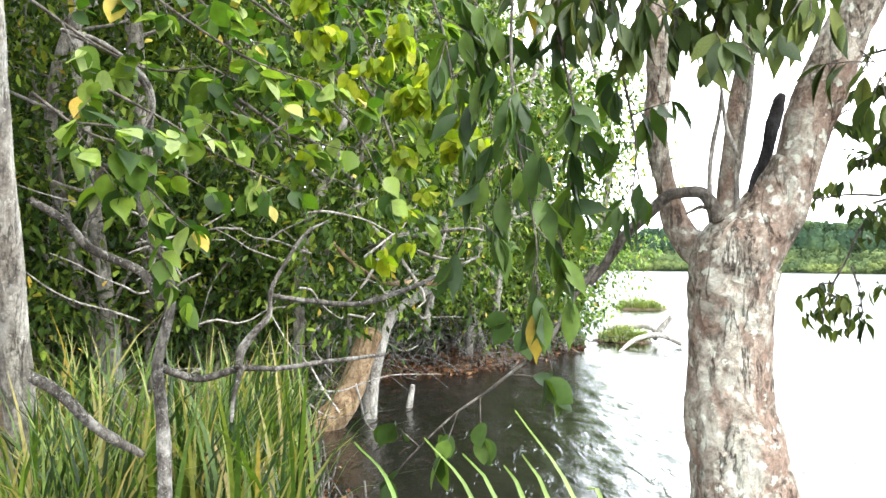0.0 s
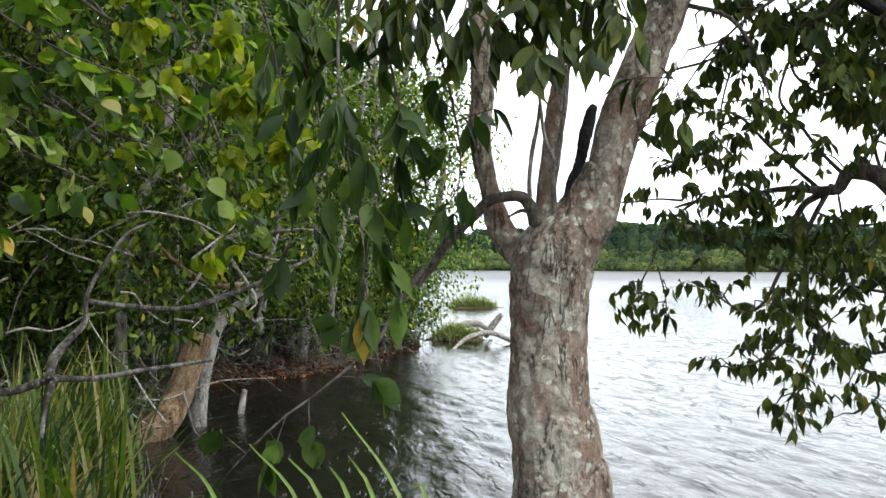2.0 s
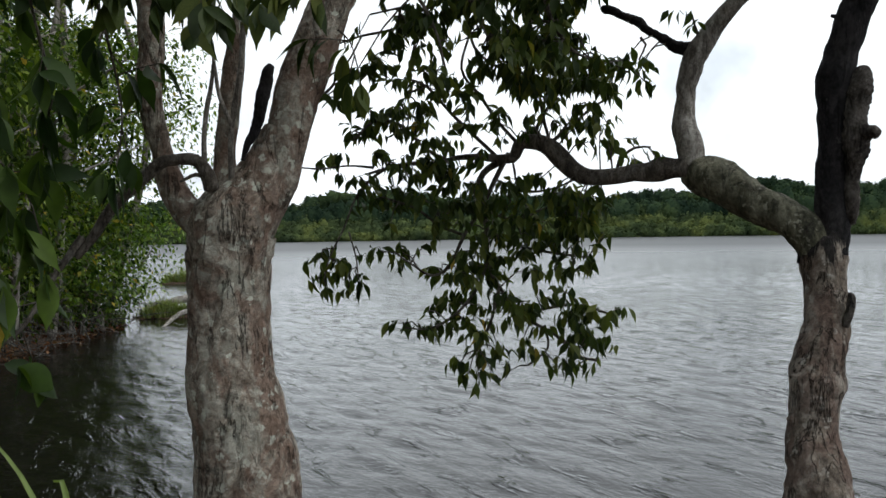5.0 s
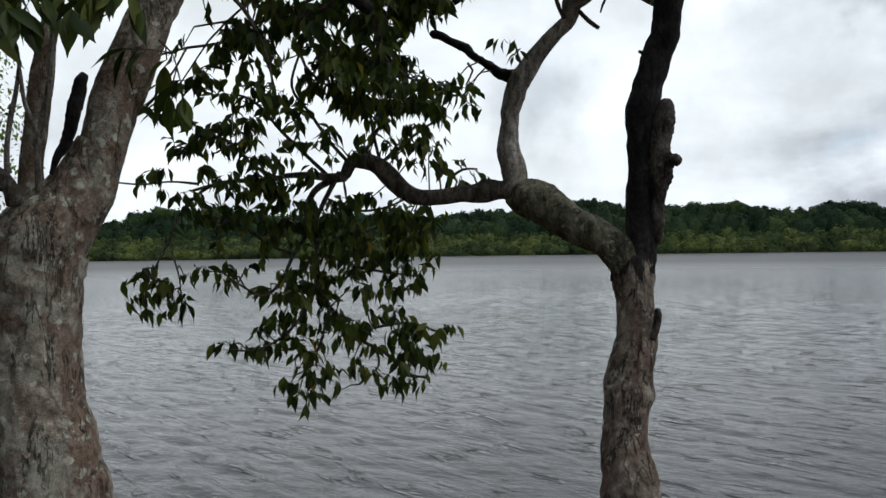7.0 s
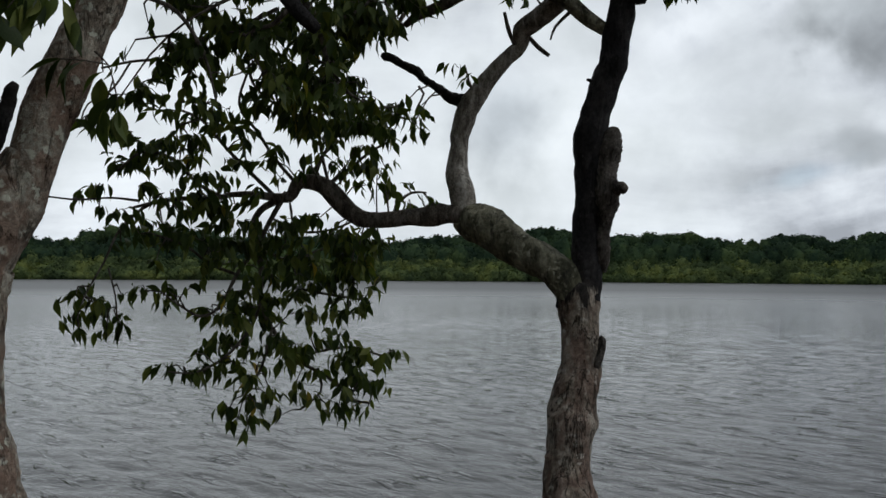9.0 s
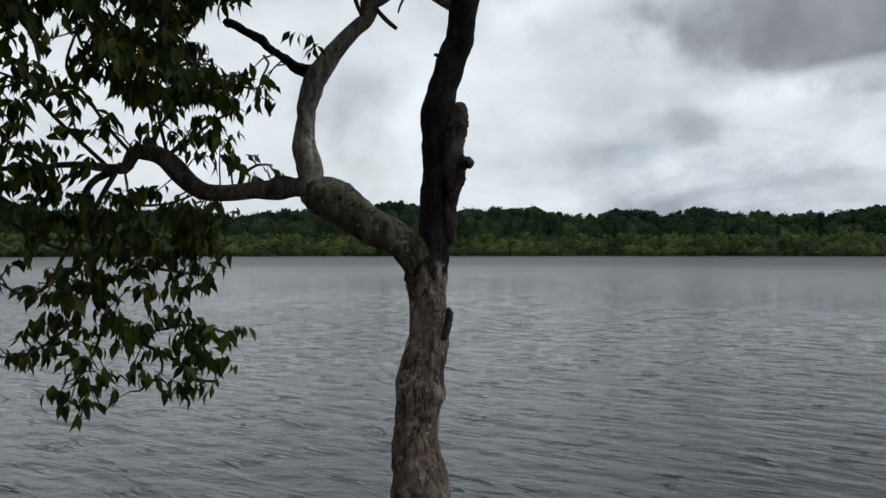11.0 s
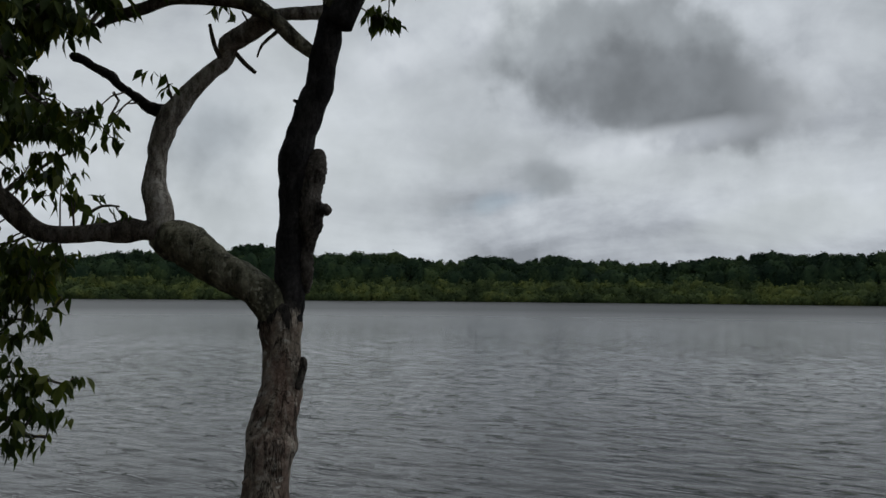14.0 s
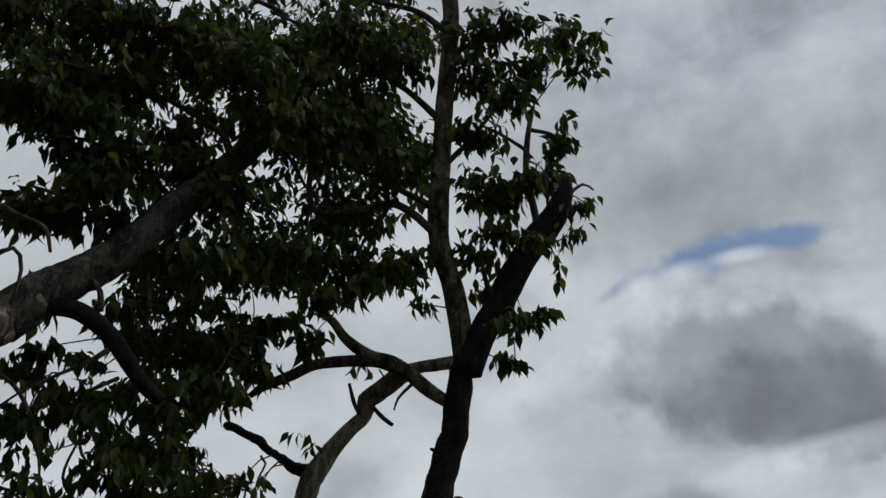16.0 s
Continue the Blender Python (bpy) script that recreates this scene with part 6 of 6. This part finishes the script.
def long_blade(pts):
    """One arching blade, creased along the middle."""
    s = spline(pts, 0.05)
    c, w = s[:, :3], np.maximum(s[:, 3], 0.0008)
    t = np.gradient(c, axis=0)
    side = np.cross(t, (0, 0, 1.0))
    side /= np.linalg.norm(side, axis=1)[:, None]
    v = np.stack([c - side * w[:, None], c - (0, 0, 0.004), c + side * w[:, None]], 1).reshape(-1, 3)
    k = np.arange(len(c) - 1) * 3
    return v, np.concatenate([np.stack([k, k + 1, k + 4, k + 3], 1), np.stack([k + 1, k + 2, k + 5, k + 4], 1)])


tuft = thing("grass_tuft", (0.3, 1.2, 0.3), "tuft of long arching pale green blades beside the water", "grass")
part("blade", *long_blade([(0.32, 1.22, 0.94, 0.006), (0.24, 1.41, 1.17, 0.006), (0.21, 1.60, 1.36, 0.005), (0.11, 1.76, 1.50, 0.001)]), SEDGE_ONE, tuft)
part("blade", *long_blade([(0.20, 1.29, 0.90, 0.006), (0.08, 1.49, 1.14, 0.006), (0.02, 1.66, 1.34, 0.005), (-0.08, 1.81, 1.43, 0.001)]), SEDGE_ONE, tuft)
part("blade", *long_blade([(0.22, 1.29, 0.90, 0.006), (0.11, 1.46, 1.15, 0.006), (0.06, 1.61, 1.36, 0.005), (-0.00, 1.71, 1.42, 0.001)]), SEDGE_ONE, tuft)
part("blade", *long_blade([(0.04, 1.36, 0.87, 0.006), (-0.08, 1.54, 1.13, 0.007), (-0.14, 1.71, 1.34, 0.005), (-0.24, 1.90, 1.40, 0.001)]), SEDGE_ONE, tuft)
part("blade", *long_blade([(0.25, 1.23, 0.94, 0.006), (0.16, 1.40, 1.18, 0.006), (0.11, 1.56, 1.37, 0.005), (0.08, 1.66, 1.41, 0.001)]), SEDGE_ONE, tuft)
part("blade", *long_blade([(0.28, 1.23, 0.94, 0.006), (0.19, 1.42, 1.17, 0.006), (0.16, 1.60, 1.36, 0.005), (0.12, 1.71, 1.42, 0.001)]), SEDGE_ONE, tuft)
part("blade", *long_blade([(0.33, 1.21, 0.94, 0.006), (0.26, 1.41, 1.17, 0.006), (0.26, 1.59, 1.36, 0.005), (0.25, 1.69, 1.36, 0.001)]), SEDGE_ONE, tuft)

rng = np.random.default_rng(21)
for i in range(26):
    az, d = radians(rng.uniform(-27, -10.8)), rng.uniform(4.0, 6.4)
    cx, cy = d * math.sin(az), d * math.cos(az)
    ob = part("sedge_clump", *blades(rng, 50, cx, cy, 0.13, rng.uniform(0.9, 1.4), 0.026, rng.uniform(0.22, 0.55)), SEDGE, None)
    tagged(ob, "tall green sedge clump on the muddy bank", "grass", "sedge on the bank", "stuff")


# ---- forest on the near shore ----
def tree_crown(rng, centres, radius, per, length, at, direct, face, size):
    for c in centres:
        d = rng.normal(0, 1, (per, 3))
        d /= np.linalg.norm(d, axis=1)[:, None]
        r = radius * rng.uniform(0.2, 1.0, per) ** 0.5
        at.append(c + d * r[:, None] * (1, 1, 0.7))
        direct.append(d * 0.8 + rng.normal(0, 0.5, (per, 3)) + (0, 0, -0.5))
        face.append(rng.normal(0, 0.5, (per, 3)) + (0, 0, 1))
        size.append(length * rng.uniform(0.6, 1.25, per))


def forest_tree(rng, trunk, spread, low, high, clumps, per, length, name="forest_tree", label="leafy forest tree with a thin pale trunk", mat=LEAF_FOREST, radius=0.5):
    trunk = np.asarray(trunk, float)
    base = trunk[0]
    tree = thing(name, tuple(base[:3]), label, "tree" if name == "forest_tree" else "bush", "forest on the near shore")
    part("trunk", *tube(trunk, 10, 0.2, 0.08), BARK_WOOD, tree)
    s = spline(trunk, 0.1)
    at, direct, face, size, centres, sticks = [], [], [], [], [], []
    for i in range(clumps):
        z = low + (high - low) * rng.uniform(0, 1)
        k = np.argmin(abs(s[:, 2] - z))
        a, r = rng.uniform(0, 2 * np.pi), spread * math.sqrt(rng.uniform(0.05, 1)) * (0.55 + 0.45 * math.sin(math.pi * min(1, max(0, (z - low) / (high - low + 0.01)))))
        c = np.array((s[k, 0] + r * math.cos(a), s[k, 1] + r * math.sin(a), z))
        if c[0] > 0.06 * c[1] and c[1] > 6 and z > 1.8 + 0.235 * c[1]:
            continue  # the wood is lower towards its end at the water
        centres.append(c)
        if i % 4 == 0:
            root = s[max(0, np.argmin(abs(s[:, 2] - (z - 0.5 * r))))]
            mid = (root[:3] + c) / 2 + rng.normal(0, 0.15, 3)
            sticks.append([(*root[:3], 0.028), (*mid, 0.016), (*c, 0.006)])
    tree_crown(rng, centres, radius, per, length, at, direct, face, size)
    part("crown", *foliage(DIAMOND if math.hypot(base[0], base[1]) > 11.5 else CHIP, *[np.concatenate(q) for q in (at, direct, face, size)]), mat, tree)["kind"] = "stuff"
    for q in sticks[:10]:
        part("branch", *tube(q, 6, 0.15, 0.05), BARK_WOOD, tree)
    return tree


rng = np.random.default_rng(33)
forest_tree(rng, [(-1.66, 9.40, 0.40, 0.069), (-1.67, 9.40, 1.15, 0.066), (-1.65, 9.40, 1.85, 0.063), (-1.51, 9.42, 2.43, 0.064), (-1.30, 9.45, 2.94, 0.061), (-1.21, 9.46, 3.46, 0.055), (-1.25, 9.46, 4.24, 0.048), (-1.21, 9.47, 5.41, 0.039)], 2.0, 1.3, 6.5, 80, 40, 0.11)
forest_tree(rng, [(-0.65, 9.02, 2.04, 0.028), (-0.90, 9.00, 2.25, 0.031), (-0.97, 8.99, 2.46, 0.030), (-0.99, 8.99, 2.65, 0.024)], 2.0, 1.3, 6.5, 80, 40, 0.11)
forest_tree(rng, [(-1.17, 9.97, 0.71, 0.037), (-1.17, 9.97, 1.66, 0.034), (-1.16, 9.97, 2.47, 0.030), (-1.01, 9.99, 3.70, 0.027), (-1.03, 9.99, 5.07, 0.024)], 2.0, 1.3, 6.5, 80, 40, 0.11)
forest_tree(rng, [(-3.93, 10.32, 0.60, 0.082), (-3.93, 10.33, 1.77, 0.076), (-4.00, 10.30, 2.66, 0.076), (-3.93, 10.32, 3.70, 0.062), (-4.01, 10.30, 4.74, 0.052), (-4.08, 10.27, 5.77, 0.041)], 2.0, 1.3, 6.5, 80, 40, 0.11)
forest_tree(rng, [(-0.26, 11.04, 0.90, 0.052), (-0.12, 11.04, 1.87, 0.049), (0.10, 11.04, 2.93, 0.042), (0.24, 11.04, 4.07, 0.034), (0.38, 11.03, 5.45, 0.030)], 2.0, 1.3, 6.5, 80, 40, 0.11)
forest_tree(rng, [(0.77, 13.01, 0.56, 0.062), (0.85, 13.01, 1.63, 0.053), (1.10, 12.99, 2.97, 0.045), (1.27, 12.97, 4.31, 0.040), (1.53, 12.94, 5.57, 0.031)], 2.0, 1.3, 6.5, 80, 40, 0.11)


def wild_tree(px, py, clumps=110, per=42, low=0.9, spread=2.4, length=0.13, extra=0.0, mat=LEAF_FOREST):
    z = float(height(px, py))
    h = rng.uniform(6.5, 9) + 0.12 * math.hypot(px, py) + extra
    bend = rng.normal(0, 0.4, (3, 2))
    return forest_tree(rng, [(px, py, z - 0.1, 0.09), (px + bend[0, 0], py + bend[0, 1], z + h * 0.4, 0.07), (px + bend[1, 0], py + bend[1, 1], z + h * 0.75, 0.045), (px + bend[2, 0], py + bend[2, 1], z + h, 0.015)], spread, low, z + h, clumps, per, length, mat=mat)


for i in range(64):
    az, d = radians(rng.uniform(-42, 10)), rng.uniform(8.5, 30)
    px, py = d * math.sin(az), d * math.cos(az)
    if inland(px, py) > 0.4:
        wild_tree(px, py)
for px, py in ((0.9, 16.2), (1.8, 17.9), (0.2, 15.0), (1.0, 19.5), (0.4, 14.4), (1.5, 16.0), (2.2, 17.4), (1.2, 17.2), (-0.6, 15.2)):
    wild_tree(px, py, 130, 40, 0.5, 1.8)
for px, py in ((2.5, 17.2), (1.9, 16.5), (1.5, 18.8), (2.7, 18.2), (0.8, 15.2)):
    wild_tree(px, py, 150, 42, 0.6, 1.5, 0.12, 0, LEAF_SUNNY)
for i in range(34):
    az, d = radians(rng.uniform(-40, 5)), rng.uniform(24, 40)
    wild_tree(d * math.sin(az), d * math.cos(az), 110, 40, 1.0, 3.2, 0.30, 4)
# unseen trees added beside and behind the path, as more wood, to block light
for px, py in ((-5, 5), (-4.5, 1.5), (-5.5, -2.5), (-2.5, -4.5), (0.8, -5.0), (4.0, -6.5), (-3.0, -1.8), (-8, 8), (-9, 1), (8, -9), (-1, -9)):
    wild_tree(px, py, 90, 40, 2.6, 2.6, 0.16)
# unseen boughs added over the bank, above the view, to shade it
for px, py in ((-3.4, 0.6), (-2.9, 2.4), (-4.6, 3.6), (-2.4, 4.8), (-4.4, 6.0), (-5.6, 1.2)):
    wild_tree(px, py, 140, 46, 4.6, 2.1, 0.24, 1.0)
for i in range(75):
    az, d = radians(rng.uniform(-42, 10.5)), rng.uniform(10, 21)
    px, py = d * math.sin(az), d * math.cos(az)
    if inland(px, py) < -0.2:
        continue
    z = float(height(px, py))
    forest_tree(rng, [(px, py, z - 0.1, 0.03), (px + 0.1, py, z + 0.8, 0.02), (px, py + 0.1, z + 2.0, 0.01)], 1.1, 0.35, 2.8, 30, 42, 0.10, "shrub", "leafy green understory shrub on the dark bank", LEAF_GREEN)
stems = []
for i in range(150):
    az, d = radians(rng.uniform(-22, 9)), rng.uniform(7.2, 12.5)
    p = np.array((d * math.sin(az), d * math.cos(az), rng.uniform(0.2, 2.6)))
    if inland(p[0], p[1]) < -0.8:
        continue
    line, w, h = [(*p, 0.011)], rng.normal(0, 1, 3) * (1, 0.6, 0.9), rng.uniform(0.12, 0.3)
    w /= np.linalg.norm(w)
    for k in range(5):
        w = w + rng.normal(0, 0.25, 3)
        p = p + w / np.linalg.norm(w) * h
        line.append((*p, 0.011 - 0.0016 * k))
    stems.append(tube(line, 5, 0.1, 0))
tagged(part("vine_tangle", *join(stems), BARK_DEAD, None), "tangle of thin pale dead stems under the forest leaves", "vines", kind="stuff")
brush = []
for i in range(420):
    k = rng.uniform(9, 17)
    a, b = SHORE[int(k)], SHORE[int(k) + 1]
    t = k % 1
    p = np.array((a[0] + (b[0] - a[0]) * t - rng.uniform(-0.5, 0.6), a[1] + (b[1] - a[1]) * t + rng.uniform(-0.4, 0.8), rng.uniform(0.0, 0.9)))
    d = rng.normal(0, 1, 3) * (1, 1, 0.5)
    q = p + d / np.linalg.norm(d) * rng.uniform(0.4, 1.3)
    m = (p + q) / 2 + rng.normal(0, 0.12, 3)
    k = rng.uniform(0.35, 1.0)
    brush.append(tube([(*p, 0.012 * k), (*m, 0.009 * k), (*q, 0.004 * k)], 5, 0.15, 0))
roots, litter = [], [[], [], [], []]
for i in range(900):
    k = rng.uniform(6, 17)
    a, b, t = SHORE[int(k)], SHORE[int(k) + 1], k % 1
    px, py = a[0] + (b[0] - a[0]) * t, a[1] + (b[1] - a[1]) * t
    if i < 260:
        z = rng.uniform(0.15, 0.7)
        p = np.array((px - rng.uniform(-0.1, 0.35), py + rng.uniform(-0.2, 0.3), z))
        q = p + rng.normal(0, 0.10, 3) * (1, 1, 0)
        q[2] = -0.05
        roots.append(tube([(*p, 0.007), (*((p + q) / 2 + rng.normal(0, 0.05, 3)), 0.006), (*q, 0.004)], 5, 0.12, 0))
    for _ in range(5):
        x, y = px - rng.uniform(-0.15, 1.3), py + rng.normal(0, 0.35)
        litter[0].append((x, y, max(0.0, float(height(x, y))) + rng.uniform(0.0, 0.07)))
        litter[1].append(rng.normal(0, 1, 3) * (1, 1, 0.4)), litter[2].append(rng.normal(0, 0.5, 3) + (0, 0, 1)), litter[3].append(rng.uniform(0.06, 0.13))
tagged(part("hanging_root", *join(roots), BARK_BUSH, None), "thin dark roots hanging from the bank into the water", "roots", kind="stuff")
tagged(part("leaf_litter", *foliage(CHIP, *[np.array(q) for q in litter]), LITTER, None), "fallen red-brown leaves along the dark bank", "leaf litter", kind="stuff")
tagged(part("dead_brush", *join(brush), BARK_BUSH, None), "tangle of dead twigs along the dark bank", "brush", kind="stuff")


# ---- grassy islets ----
def mound(ix, iy, w, d, h):
    """A low hummock of mud, lobed at the water's edge."""
    r, a = np.meshgrid(np.linspace(0, 1.25, 12), np.arange(40) * 2 * np.pi / 40, indexing="ij")
    edge = 1 + 0.16 * np.sin(3 * a + ix) + 0.10 * np.sin(7 * a + iy)
    x, y = ix + w * r * edge * np.cos(a), iy + d * r * edge * np.sin(a)
    z = h * (1 - r ** 2) + 0.02 * np.sin(17 * x) * np.sin(15 * y)
    i, j = np.meshgrid(np.arange(11), np.arange(40), indexing="ij")
    p, q = i * 40 + j, i * 40 + (j + 1) % 40
    return np.stack([x.ravel(), y.ravel(), z.ravel()], 1), np.stack([p, p + 40, q + 40, q], -1).reshape(-1, 4)


for (ix, iy), n, w, tall in (((8.0, 33.7), 1500, 0.95, 0.75), ((4.2, 19.4), 1500, 0.62, 0.55), ((2.75, 18.2), 420, 0.32, 0.75)):
    islet = thing("grass_islet", (ix, iy, 0), "small low islet of green grass in the lake", "islet", "grass islets")
    part("mud", *mound(ix, iy, w * 1.15, w * 0.6, 0.10), SOIL, islet)
    tufts = []
    for i in range(n // 25):
        a, r = rng.uniform(0, 2 * np.pi), math.sqrt(rng.uniform(0, 1))
        tufts.append(blades(rng, 25, ix + w * r * math.cos(a), iy + 0.5 * w * r * math.sin(a), 0.07, tall * (1.15 - 0.6 * r) * rng.uniform(0.6, 1.2), 0.022, rng.uniform(0.4, 1.1), 0.02))
    part("grass", *join(tufts), ISLET_GRASS, islet)["kind"] = "stuff"
